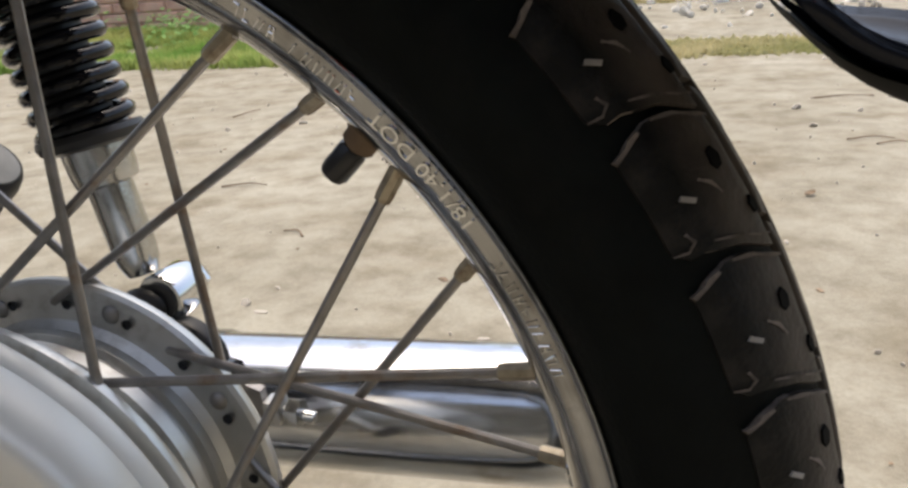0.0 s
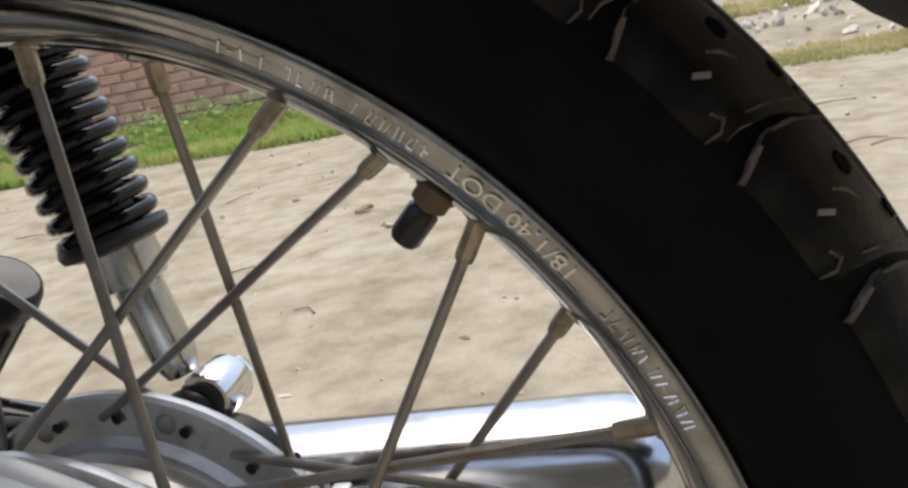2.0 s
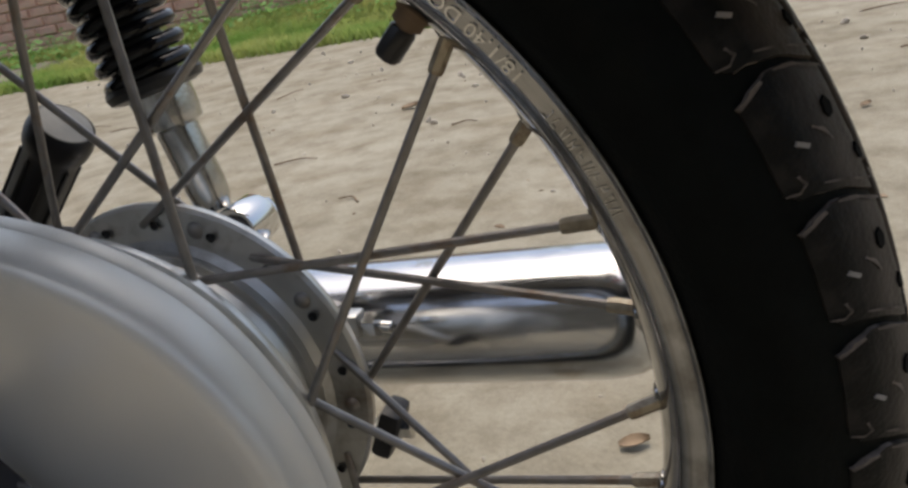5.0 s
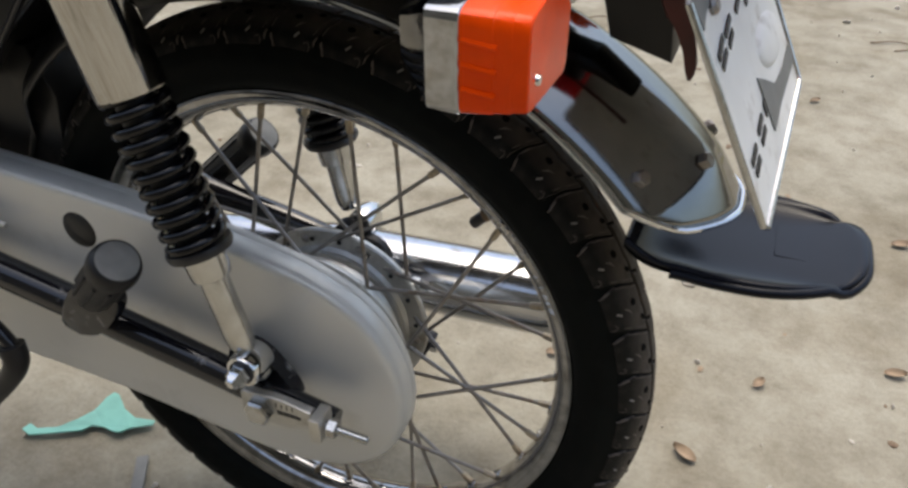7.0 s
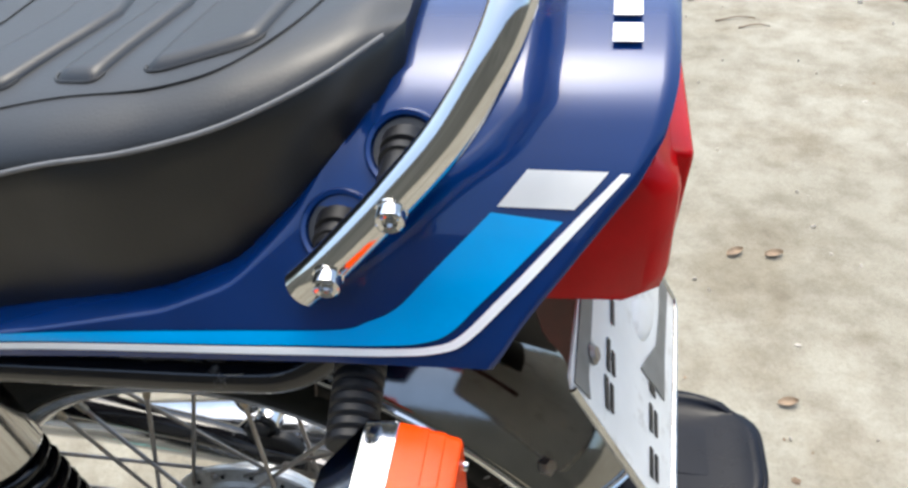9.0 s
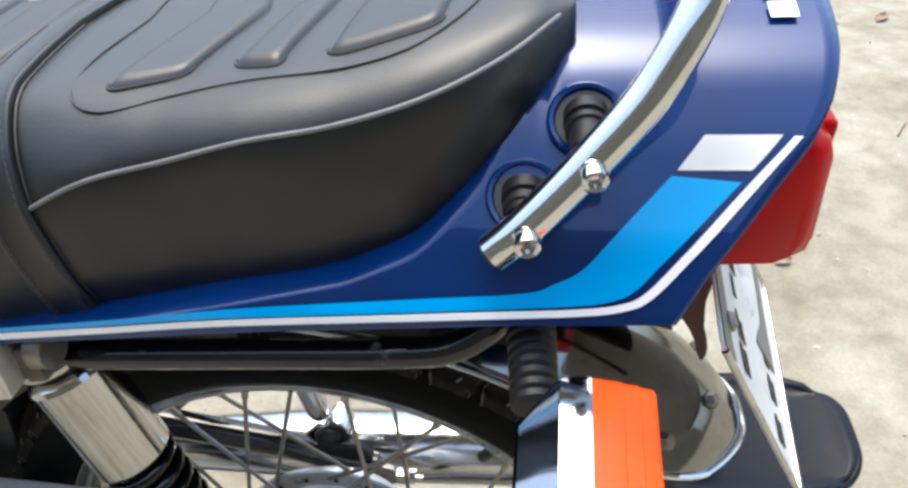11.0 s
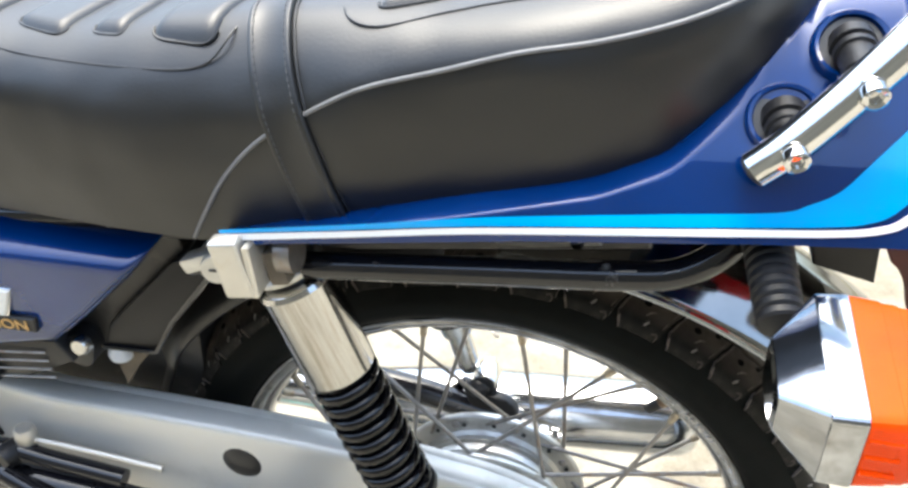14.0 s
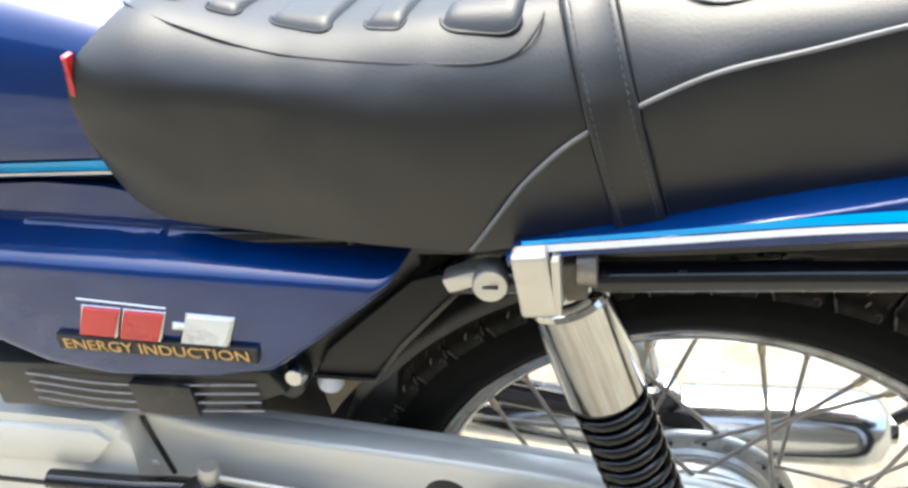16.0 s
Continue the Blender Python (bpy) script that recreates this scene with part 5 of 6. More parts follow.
# maker's name on the tail top: plain white bars in its place
for k in range(6):
    y = -0.047 + k * 0.0185
    rows = []
    for xx in (0.2985, 0.305, 0.3115):
        row = []
        for yy in np.linspace(y, y + 0.0125, 5):
            zt = float(np.interp(abs(yy), cowl_w[::-1], zs[::-1])) + 0.0025
            row.append((xx, yy, zt))
        rows.append(row)
    part("white_bar", grid_mesh(rows), M_WHITE, cowl, "white lettering bar")

# tail lamp
lamp_rows = []
for y in np.linspace(-0.084, 0.084, 25):
    e = max(0.0, (abs(y) - 0.068) / 0.016)
    inset = 0.012 * (1 - math.sqrt(max(0.0, 1 - e * e)))
    lamp_rows.append([(0.245, y, 0.705), (0.262, y, 0.7005), (0.322 - inset, y, 0.703), (0.3290 - inset, y, 0.707), (0.3312 - inset, y, 0.715), (0.3325 - inset, y, 0.760), (0.330 - inset, y, 0.768), (0.320 - inset, y, 0.775), (0.285, y, 0.765)])
lamp = part("tail_lamp", grid_mesh(lamp_rows, close_v=True, cap=True), M_RED, bike, "glossy red plastic tail lamp", smooth=40)
part("rear_lens", block((0.014, 0.118, 0.058), (0.3290, 0.006, 0.7400), 0.004, 3, Matrix.Rotation(radians(6), 4, "Y")), M_RED, lamp, "raised red rear lens")

# grab rail
rail_half = [(0.172, -0.1365, 0.745), (0.186, -0.1355, 0.758), (0.214, -0.1265, 0.786), (0.2385, -0.1165, 0.8135), (0.2555, -0.1045, 0.8420), (0.2635, -0.0850, 0.8660), (0.264, -0.05, 0.880), (0.265, 0.0, 0.883)]
rail_line = rail_half + [(x, -y, z) for x, y, z in reversed(rail_half[:-1])]
rail = part("grab_rail", tube(rail_line, 0.0096, 20, 8), M_CHROME, bike, "bright chrome tubular grab rail")
for sg in (1, -1):
    part("end_plug", rod((0.1705, sg * -0.1365, 0.7435), (0.1745, sg * -0.1365, 0.7475), 0.0085, 16), M_BLACK, rail)
    for x, y, z, in ((0.186, -0.1355, 0.758), (0.214, -0.1265, 0.786)):
        out = Vector((0.12, -0.95 * sg, -0.12)).normalized()
        c = Vector((x, sg * y, z))
        part("cap_bolt", lathe([(0.0, 0.0112), (0.0030, 0.0112), (0.0032, 0.0142), (0.0048, 0.0150), (0.0058, 0.0143), (0.0061, 0.0125), (0.0061, 0.0085), (0.0068, 0.0080), (0.0070, 0.002), (0.006, 0.001)], c, 20, out), M_CHROME, rail, "chrome socket bolt")
        bx = {0.186: (0.1848, -0.1155, 0.7620), 0.214: (0.2125, -0.0945, 0.7905)}[x]
        q = Vector((bx[0], sg * bx[1], bx[2]))
        up_ = Vector((0.0, -sg * 0.72, 0.69))
        part("boss_rim", lathe([(0.0185, -0.008), (0.0182, 0.0005), (0.0168, 0.0022), (0.0150, 0.0016), (0.0142, -0.002), (0.0140, -0.008)], q, 36, up_), M_BLUE, cowl)
        part("boss_floor", lathe([(0.0142, -0.0005), (0, -0.0005)], q, 28, up_), M_BLACK, cowl)
        reach = (c - q).length
        part("grommet_stub", lathe([(0.0105, -0.004), (0.0105, 0.003), (0.0085, 0.0035), (0.0085, 0.006), (0.0100, 0.0065), (0.0100, 0.010), (0.0085, 0.0105), (0.0085, max(0.012, reach - 0.006))], q, 24, c - q), M_RUBBERPARTS, rail, "stepped black rubber grommet")


# turn signals
def signal(sg):
    corners = ((-0.1655, 0.7000), (-0.2365, 0.6880), (-0.2350, 0.6450), (-0.1680, 0.6430))
    mid = Vector((-0.201, 0.671))

    def ring_at(x, k, rnd=0.004, drop=0.0):
        pts = []
        cs = [mid + (Vector(c) - mid) * k for c in corners]
        for i in range(4):
            p, c, n_ = cs[i - 1], cs[i], cs[(i + 1) % 4]
            a, b = (p - c).normalized() * rnd, (n_ - c).normalized() * rnd
            for t in (0, 0.25, 0.5, 0.75, 1):
                q = c + a * (1 - t) ** 2 + b * t ** 2
                pts.append(Vector((x, sg * q.x, q.y - drop)))
        return pts

    shell = grid_mesh([ring_at(0.1830, 0.42), ring_at(0.1846, 0.52), ring_at(0.2020, 0.966), ring_at(0.2024, 0.985), ring_at(0.2150, 1.005), ring_at(0.2165, 1.0), ring_at(0.217, 0.98)], close_v=True, cap=True)
    body = part("turn_signal", shell, M_SHELL, bike, "chrome shelled turn signal with amber lens", smooth=14)
    lens = grid_mesh([ring_at(0.217, 0.992, 0.005), ring_at(0.2290, 0.972, 0.006), ring_at(0.2300, 0.966, 0.006), ring_at(0.2303, 0.957, 0.006), ring_at(0.2312, 0.952, 0.006), ring_at(0.2365, 0.941, 0.006), ring_at(0.2373, 0.935, 0.006), ring_at(0.2376, 0.926, 0.006), ring_at(0.2384, 0.921, 0.006), ring_at(0.2425, 0.908, 0.006), ring_at(0.2438, 0.895, 0.006), ring_at(0.2445, 0.87, 0.006)], close_v=True, cap=True)
    lens_ob = part("lens", lens, M_ORANGE, body, "stepped amber plastic lens", smooth=24)
    for k, z in enumerate((0.6760, 0.6660, 0.6560)):
        part("lens_rib", rod((0.2178, sg * -0.2352, z + 0.001), (0.2320, sg * -0.2343, z - 0.001), 0.0015, 8), M_ORANGE, lens_ob)
    for dy in (-0.023, 0.026):
        part("lens_screw", lathe([(0, 0.002), (0.0022, 0.002), (0.0027, 0.0), (0.0027, -0.003)], (0.244, sg * (-0.1975 + dy), 0.6685 + 0.4 * dy), 12, (1, 0, 0)), M_CHROME, body)
    for k in range(9):
        f = k / 8
        c = Vector((0.187 + 0.004 * f, sg * (-0.118 - 0.046 * f), 0.692 - 0.014 * f))
        r = 0.0122 - 0.001 * f
        part("stalk_ring", lathe([(0, -0.0031), (r - 0.0006, -0.0030), (r + 0.0006, -0.0016), (r + 0.0006, 0.0016), (r - 0.0006, 0.0030), (0, 0.0031)], c, 24, Vector((0.1, -sg, -0.3))), M_RUBBERPARTS, body, "ribbed black rubber stalk")
    return body


signal(1)
signal(-1)

M_FLAP = material("glossy_black_rubber", (0.005, 0.006, 0.010), 0.17, 0.0, 0.2, 40, bump=0.04, bump_scale=300, dirt=(0.02, 0.02, 0.02), dirt_amount=0.1, dirt_scale=20, spec=0.2)


# ---- rear fender, flap and number plate ----
FC = Vector((0.0, 0, 0.315))


def fender_section(a, r, wide, rise):
    """A cross section of a fender at the angle a."""
    out = []
    for k in range(15):
        v = -1 + k / 7
        rr = r - rise * abs(v) ** 2.6
        out.append(FC + Vector((rr * math.cos(radians(a)), wide * v, rr * math.sin(radians(a)))))
    return out


def fender_point(a, v, out=0.0):
    """A place on the rear fender at the angle a, v from -1 to 1 across it."""
    e = max(0.0, min(1.0, (75 - a) / 40))
    rr = 0.346 + 0.038 * e - (0.026 + 0.018 * e) * max(0.0, (abs(v) - 0.12) / 0.88) ** 1.75 + out
    return FC + Vector((rr * math.cos(radians(a)), (0.066 + 0.012 * e) * v * (1 + out / 0.1), rr * math.sin(radians(a))))


rows = []
for u in np.linspace(0, 1, 48):
    row = []
    for k in range(33):
        v = -1 + k / 16
        end = 29.3 + 5.5 * abs(v) ** 2.2 + 3.5 * max(0.0, (abs(v) - 0.72) / 0.28) ** 2
        row.append(fender_point(84 + (end - 84) * u, v))
    rows.append(row)
fender = part("rear_fender", grid_mesh(rows), M_FENDER, bike, "polished chrome rear fender with rolled lip", smooth=60)
mod = fender.modifiers.new("thick", "SOLIDIFY")
mod.thickness, mod.offset = 0.002, -1
edge_near = [r[0] for r in rows]
edge_far = [r[-1] for r in rows]
part("rolled_lip", tube([Vector(p) for p in edge_near] + [Vector(p) for p in rows[-1]][1:-1] + [Vector(p) for p in reversed(edge_far)], 0.0024, 8, smooth=False), M_CHROME, fender)
for a, v in ((36.3, -0.30), (39.5, -0.80), (36.3, 0.42)):
    c = fender_point(a, v)
    part("fender_bolt", lathe([(0, 0.005), (0.0045, 0.005), (0.006, 0.003), (0.006, -0.003)], c, 6, fender_point(a, v, 0.01) - c), M_STEEL, fender)
rows = [fender_section(a, 0.335, 0.034 + 0.030 * max(0.0, min(1.0, (152 - a) / 12)), 0.03) for a in np.linspace(200, 91, 60)]
guard = part("inner_fender", grid_mesh(rows), M_BLACK, bike, "black inner fender over the tyre", smooth=60)
mod = guard.modifiers.new("thick", "SOLIDIFY")
mod.thickness, mod.offset = 0.003, -1

flap_rows = []
for t in tuple(np.linspace(0, 0.28, 8)) + tuple(np.linspace(0.33, 1, 16)):
    row = []
    for v in np.linspace(-1, 1, 25):
        tt = t * (1 - 0.16 * abs(v) ** 4)
        lip = 0.010 * max(abs(v) ** 6, max(0.0, tt) ** 9)
        row.append((0.268 + 0.156 * tt, 0.0645 * v * (1 - 0.22 * max(0.0, (t - 0.6) / 0.4) ** 2.2) + 0.018 * tt, 0.493 - 0.031 * (1 - math.exp(-tt * 7.0)) + lip * min(1.0, 4 * tt)))
    flap_rows.append(row)
flap = part("mud_flap", grid_mesh(flap_rows), M_FLAP, bike, "black rubber mud flap with raised rounded rim", smooth=60)
mod = flap.modifiers.new("thick", "SOLIDIFY")
mod.thickness, mod.offset = 0.004, 1
rim_line = [Vector(r[0]) for r in flap_rows[6:]] + [Vector(p) for p in flap_rows[-1][1:-1]] + [Vector(r[-1]) for r in reversed(flap_rows[6:])]
part("flap_underside", grid_mesh([[Vector(p) - Vector((0, 0, 0.0030)) for p in r] for r in flap_rows]), M_SIPE, flap, "dull ribbed underside", smooth=60)
part("flap_rim", tube([p - Vector((0, 0, 0.0030)) for p in rim_line], 0.0036, 10, smooth=False), M_FLAP, flap, "thick rolled rubber edge")
part("raised_panel", block((0.026, 0.044, 0.002), (0.376, 0.021, 0.4660), 0.0008, 1), M_FLAP, flap, "raised square on the rubber")

P0, P1 = Vector((0.2862, -0.1080, 0.6672)), Vector((0.3486, -0.1008, 0.5407))
PX = Vector((0.0068, 0.1760, 0.0250))
PD = P1 - P0
PN = PX.cross(PD).normalized()
PN = PN if PN.x > 0 else -PN


def on_plate(u, v, out=0.0):
    """A place on the number plate: u across from the near edge, v down from the top."""
    return P0 + PX * u + PD * v + PN * out


def plate_patch(name, corners, mat, parent, out, thick=0.0006, label=""):
    bm = bmesh.new()
    top = [bm.verts.new(on_plate(u, v, out + thick)) for u, v in corners]
    low = [bm.verts.new(on_plate(u, v, out)) for u, v in corners]
    bm.faces.new(top)
    bm.faces.new(list(reversed(low)))
    for i in range(len(top)):
        j = (i + 1) % len(top)
        bm.faces.new((top[i], low[i], low[j], top[j]))
    return part(name, bm, mat, parent, label, smooth=False)


plate = plate_patch("number_plate", [(0.0, 0.03), (0.03, 0.0), (0.97, -0.02), (1.0, 0.02), (1.0, 0.97), (0.97, 1.0), (0.03, 1.0), (0.0, 0.97)], M_PLATE, bike, -0.0015, 0.0015, "white painted number plate with dark lettering bars")
plate_patch("plate_strip", [(0.02, 0.03), (0.42, 0.0), (0.46, 0.08), (0.40, 0.10), (0.10, 0.13), (0.04, 0.16)], M_GREY, plate, 0.0004)
for u, v, w, h, lean in ((0.09, 0.29, 0.10, 0.028, -0.03), (0.10, 0.335, 0.09, 0.026, -0.02), (0.22, 0.275, 0.11, 0.026, -0.02), (0.23, 0.325, 0.08, 0.026, -0.02), (0.41, 0.28, 0.09, 0.028, -0.02), (0.54, 0.275, 0.13, 0.026, -0.02), (0.55, 0.325, 0.10, 0.026, -0.02), (0.08, 0.735, 0.10, 0.030, -0.01), (0.09, 0.79, 0.09, 0.030, -0.01), (0.24, 0.715, 0.10, 0.030, -0.01), (0.25, 0.77, 0.09, 0.030, -0.01), (0.39, 0.705, 0.03, 0.060, -0.01)):
    plate_patch("lettering_bar", [(u, v), (u + w, v + lean), (u + w, v + lean + h), (u, v + h)], M_INK, plate, 0.0006)
part("plate_edge", tube([on_plate(0, 0.03), on_plate(0, 0.97), on_plate(0.03, 1.0), on_plate(0.97, 1.0), on_plate(1.0, 0.97), on_plate(1.0, 0.02)], 0.0022, 8, smooth=False), M_CHROME_OLD, plate)
part("plate_stay", slab(smooth_outline([(0.262, 0.700), (0.286, 0.700), (0.290, 0.668), (0.287, 0.640), (0.293, 0.612), (0.289, 0.602), (0.281, 0.628), (0.268, 0.646)], 3), -0.050, -0.045, 0.001, 1), M_RUSTRED, plate, "dull red steel stay")
# irregular grey patch on the plate's lower far half
plate_patch("grey_patch", [(0.42, 0.60), (0.50, 0.66), (0.62, 0.76), (0.80, 0.79), (0.98, 0.78), (0.98, 0.88), (0.62, 0.86), (0.44, 0.87)], M_GREY, plate, 0.0005, label="irregular grey patch on the plate")
bulge = bmesh.new()
bmesh.ops.create_uvsphere(bulge, u_segments=20, v_segments=10, radius=1, matrix=Matrix.Translation(on_plate(0.72, 0.60)) @ PN.to_track_quat("Z", "Y").to_matrix().to_4x4() @ Matrix.Diagonal((0.034, 0.016, 0.004, 1)))
part("lifted_paint", bulge, M_PLATE, plate, "white paint lifting off in a bulge")
for u, v in ((0.19, 0.14), (0.88, 0.14)):
    part("plate_bolt", lathe([(0, 0.004), (0.004, 0.004), (0.006, 0.002), (0.006, -0.002)], on_plate(u, v), 8, PN), M_STEEL, plate)

# ---- frame parts under the seat ----
for sg in (1, -1):
    part("rear_loop", tube([(-0.16, sg * -0.110, 0.642), (-0.08, sg * -0.116, 0.652), (0.03, sg * -0.118, 0.6595), (0.11, sg * -0.118, 0.6635), (0.145, sg * -0.117, 0.668), (0.168, sg * -0.112, 0.682), (0.18, sg * -0.10, 0.70)], 0.0088, 14, 8), M_BLACKPAINT, bike, "black painted frame tube under the seat")
    part("seat_rail", tube([(-0.40, sg * -0.085, 0.648), (-0.15, sg * -0.092, 0.668), (0.1, sg * -0.092, 0.690), (0.25, sg * -0.08, 0.705)], 0.011, 12, 4), M_BLACKPAINT, bike)
    cap = part("mount_cap", block((0.0185, 0.0120, 0.0395), (-0.1040, sg * -0.1520, 0.6745), 0.003, 3, Matrix.Rotation(radians(-6), 4, "Y")), M_BRUSHED, bike, "bare metal bent mounting plate")
    fold = slab([(-0.1560, 0.6905), (-0.1480, 0.6900), (-0.1240, 0.6745), (-0.1400, 0.6555), (-0.1560, 0.6555)], 0.0905, 0.0945, 0.0008, 1)
    bmesh.ops.transform(fold, matrix=Matrix.Diagonal((1, sg, 1, 1)) @ Matrix.Rotation(radians(90), 4, "Z"), verts=fold.verts)
    bmesh.ops.recalc_face_normals(fold, faces=fold.faces)
    part("cap_return", fold, M_BRUSHED, cap, "folded bright side of the plate")
    part("cap_tongue", block((0.012, 0.022, 0.024), (-0.0850, sg * -0.1310, 0.6665), 0.002, 2, Matrix.Rotation(radians(-8), 4, "Y")), M_GUSSET, cap, "dusty bracket behind the plate")
    part("mount_washer", lathe([(0, 0), (0.013, 0), (0.013, 0.010), (0, 0.010)], (-0.083, sg * -0.132, 0.6735), 20, (1, 0, 0)), M_STEEL, bike)
    part("frame_stay", tube([(-0.13, sg * -0.075, 0.652), (-0.26, sg * -0.068, 0.548), (-0.30, sg * -0.060, 0.515)], 0.0095, 12, 4), M_BLACKPAINT, bike)
part("seat_pan", slab([(-0.20, 0.690), (-0.10, 0.688), (0.13, 0.712), (0.13, 0.664), (-0.05, 0.650), (-0.205, 0.645)], -0.092, 0.092, 0.002, 1), M_BLACK, bike, "black pan under the seat")
part("tail_stay", slab([(0.212, 0.705), (0.268, 0.705), (0.276, 0.60), (0.236, 0.612)], -0.022, 0.022, 0.003, 2), M_RUBBERPARTS, bike, "black stay between tail and fender")
part("lamp_bracket", slab([(0.205, 0.705), (0.285, 0.705), (0.286, 0.686), (0.268, 0.676), (0.225, 0.682)], -0.046, 0.046, 0.003, 2), M_RUBBERPARTS, bike, "black bracket under the tail lamp")
M_CHIP = material("bare_chipped_paint", (0.42, 0.41, 0.39), 0.5, 0.2, 0.25, 160, dirt=(0.1, 0.09, 0.08), dirt_amount=0.4, dirt_scale=150)


def paint_chip(a, b, wide, seed):
    """A ragged flake of bare metal lying on the frame tube between two places."""
    a, b = Vector(a), Vector(b)
    up = Vector((0, -0.62, 0.78))
    across = (b - a).normalized().cross(up)
    top, low = [], []
    for k in range(9):
        f = k / 8
        m = a.lerp(b, f)
        r = wide * math.sin(math.pi * min(0.97, max(0.03, f))) ** 0.4
        top.append(m + across * r * (0.6 + 0.8 * abs(noise.noise((k * 1.7, seed, 0)))))
        low.append(m - across * r * (0.6 + 0.8 * abs(noise.noise((k * 1.7, seed, 9)))))
    part("paint_chip", grid_mesh([low, [p.lerp(q, 0.5) + up * 0.0006 for p, q in zip(low, top)], top]), M_CHIP, bike, "bare flake in the black paint")


paint_chip((-0.019, -0.1217, 0.6632), (0.004, -0.1220, 0.6648), 0.0022, 1)
paint_chip((0.110, -0.1232, 0.6698), (0.122, -0.1230, 0.6710), 0.0012, 2)
paint_chip((0.128, -0.1245, 0.6688), (0.150, -0.1222, 0.6752), 0.0016, 3)
bracket = part("seat_bracket", slab([(0.038, 0.6745), (0.060, 0.6800), (0.068, 0.6740), (0.098, 0.6800), (0.102, 0.6730), (0.060, 0.6690), (0.040, 0.6700)], -0.104, -0.099, 0.0008, 1), M_BRUSHED, bike, "pale metal seat bracket")
part("bracket_bolt", lathe([(0, 0.003), (0.004, 0.003), (0.0045, 0.0), (0.0045, -0.003)], (0.088, -0.104, 0.6755), 10, (0, -1, 0)), M_CHROME_OLD, bracket)
part("battery_box", slab([(-0.72, 0.715), (-0.36, 0.705), (-0.30, 0.672), (-0.19, 0.665), (-0.185, 0.63), (-0.265, 0.545), (-0.30, 0.51), (-0.72, 0.51)], -0.083, 0.083, 0.004, 2), M_BLACK, bike, "black box behind the side panel")
part("guard_flange", slab([(-0.274, 0.540), (-0.262, 0.562), (-0.192, 0.626), (-0.172, 0.632), (-0.160, 0.622), (-0.205, 0.572), (-0.228, 0.540)], -0.092, -0.086, 0.002, 2), M_RUBBERPARTS, bike, "black guard plate")
part("gusset", slab([(-0.278, 0.538), (-0.236, 0.536), (-0.258, 0.512), (-0.274, 0.49)], -0.084, -0.080, 0.001, 1), M_GUSSET, bike, "dusty brown triangular gusset")
part("guard_rib", tube([(-0.274, -0.093, 0.540), (-0.228, -0.093, 0.540), (-0.205, -0.093, 0.572), (-0.160, -0.093, 0.622)], 0.0022, 8, smooth=False), M_BLACKPAINT, bike)
part("swing_pivot", slab([(-0.70, 0.545), (-0.255, 0.545), (-0.235, 0.50), (-0.25, 0.40), (-0.70, 0.40)], -0.030, 0.06, 0.003, 2), M_BLACK, bike, "dark frame gusset round the swing arm pivot")
lock = part("helmet_lock", block((0.024, 0.014, 0.011), (-0.150, -0.116, 0.650), 0.003, 2, Matrix.Rotation(radians(-20), 4, "Y")), M_ALU, bike, "dull metal helmet lock with key slot")
part("lock_face", lathe([(0, 0.005), (0.0095, 0.005), (0.0105, 0.003), (0.0105, -0.012)], (-0.1335, -0.124, 0.6515), 24, (0.15, -1, 0.1)), M_ALU, lock, "pale round lock face")
part("key_slot", block((0.009, 0.0016, 0.0018), (-0.1327, -0.1293, 0.6520), 0.0004, 1), M_INK, lock)

# side panel
panel_line = [(-0.60, 0.690), (-0.50, 0.694), (-0.43, 0.697), (-0.385, 0.694), (-0.34, 0.685), (-0.27, 0.677), (-0.20, 0.669), (-0.181, 0.659), (-0.208, 0.630), (-0.25, 0.594), (-0.29, 0.562), (-0.34, 0.551), (-0.42, 0.546), (-0.47, 0.556), (-0.505, 0.578), (-0.60, 0.60)]


def edge_distance(x, z):
    """Distance from a place in the panel to its outline."""
    best, n_ = 1.0, len(panel_line)
    for i in range(n_):
        a, b = Vector(panel_line[i]), Vector(panel_line[(i + 1) % n_])
        d = b - a
        t = max(0.0, min(1.0, (Vector((x, z)) - a).dot(d) / d.length_squared))
        best = min(best, (a + d * t - Vector((x, z))).length)
    return best


tops = sorted(panel_line[:8])
lows = sorted(panel_line[7:])
rows = []
for x in list(np.linspace(-0.598, -0.36, 40)) + list(np.linspace(-0.355, -0.1825, 60)):
    zt_, zb_ = lerp(tops, x), lerp(lows, x)
    row = [(x, -0.088, zb_)]
    for v in (0, 0.01, 0.025, 0.045, 0.07, 0.1, 0.14) + tuple(np.linspace(0.18, 0.97, 44)) + (0.985, 1):
        z = zb_ + (zt_ - zb_) * v
        low_ = min(1.0, edge_distance(x, z) / 0.007)
        ridge = lerp([(-0.6, 0.662), (-0.468, 0.657), (-0.356, 0.652), (-0.18, 0.645)], x)
        face = -0.1235 + 0.009 * (ridge - z) / 0.1
        shelf = -0.1235 + 3.0 * (z - ridge)
        y = 0.006 * math.log(math.exp(face / 0.006) + math.exp(shelf / 0.006)) - 0.0025
        row.append((x, min(-0.094, y + 0.010 * (1 - math.sqrt(max(0.0, 1 - (1 - low_) ** 2)))), z))
    rows.append(row + [(x, -0.088, zt_)])
panel = part("side_panel", grid_mesh(rows), M_BLUE, bike, "glossy dark blue side panel with raised badge", smooth=60)
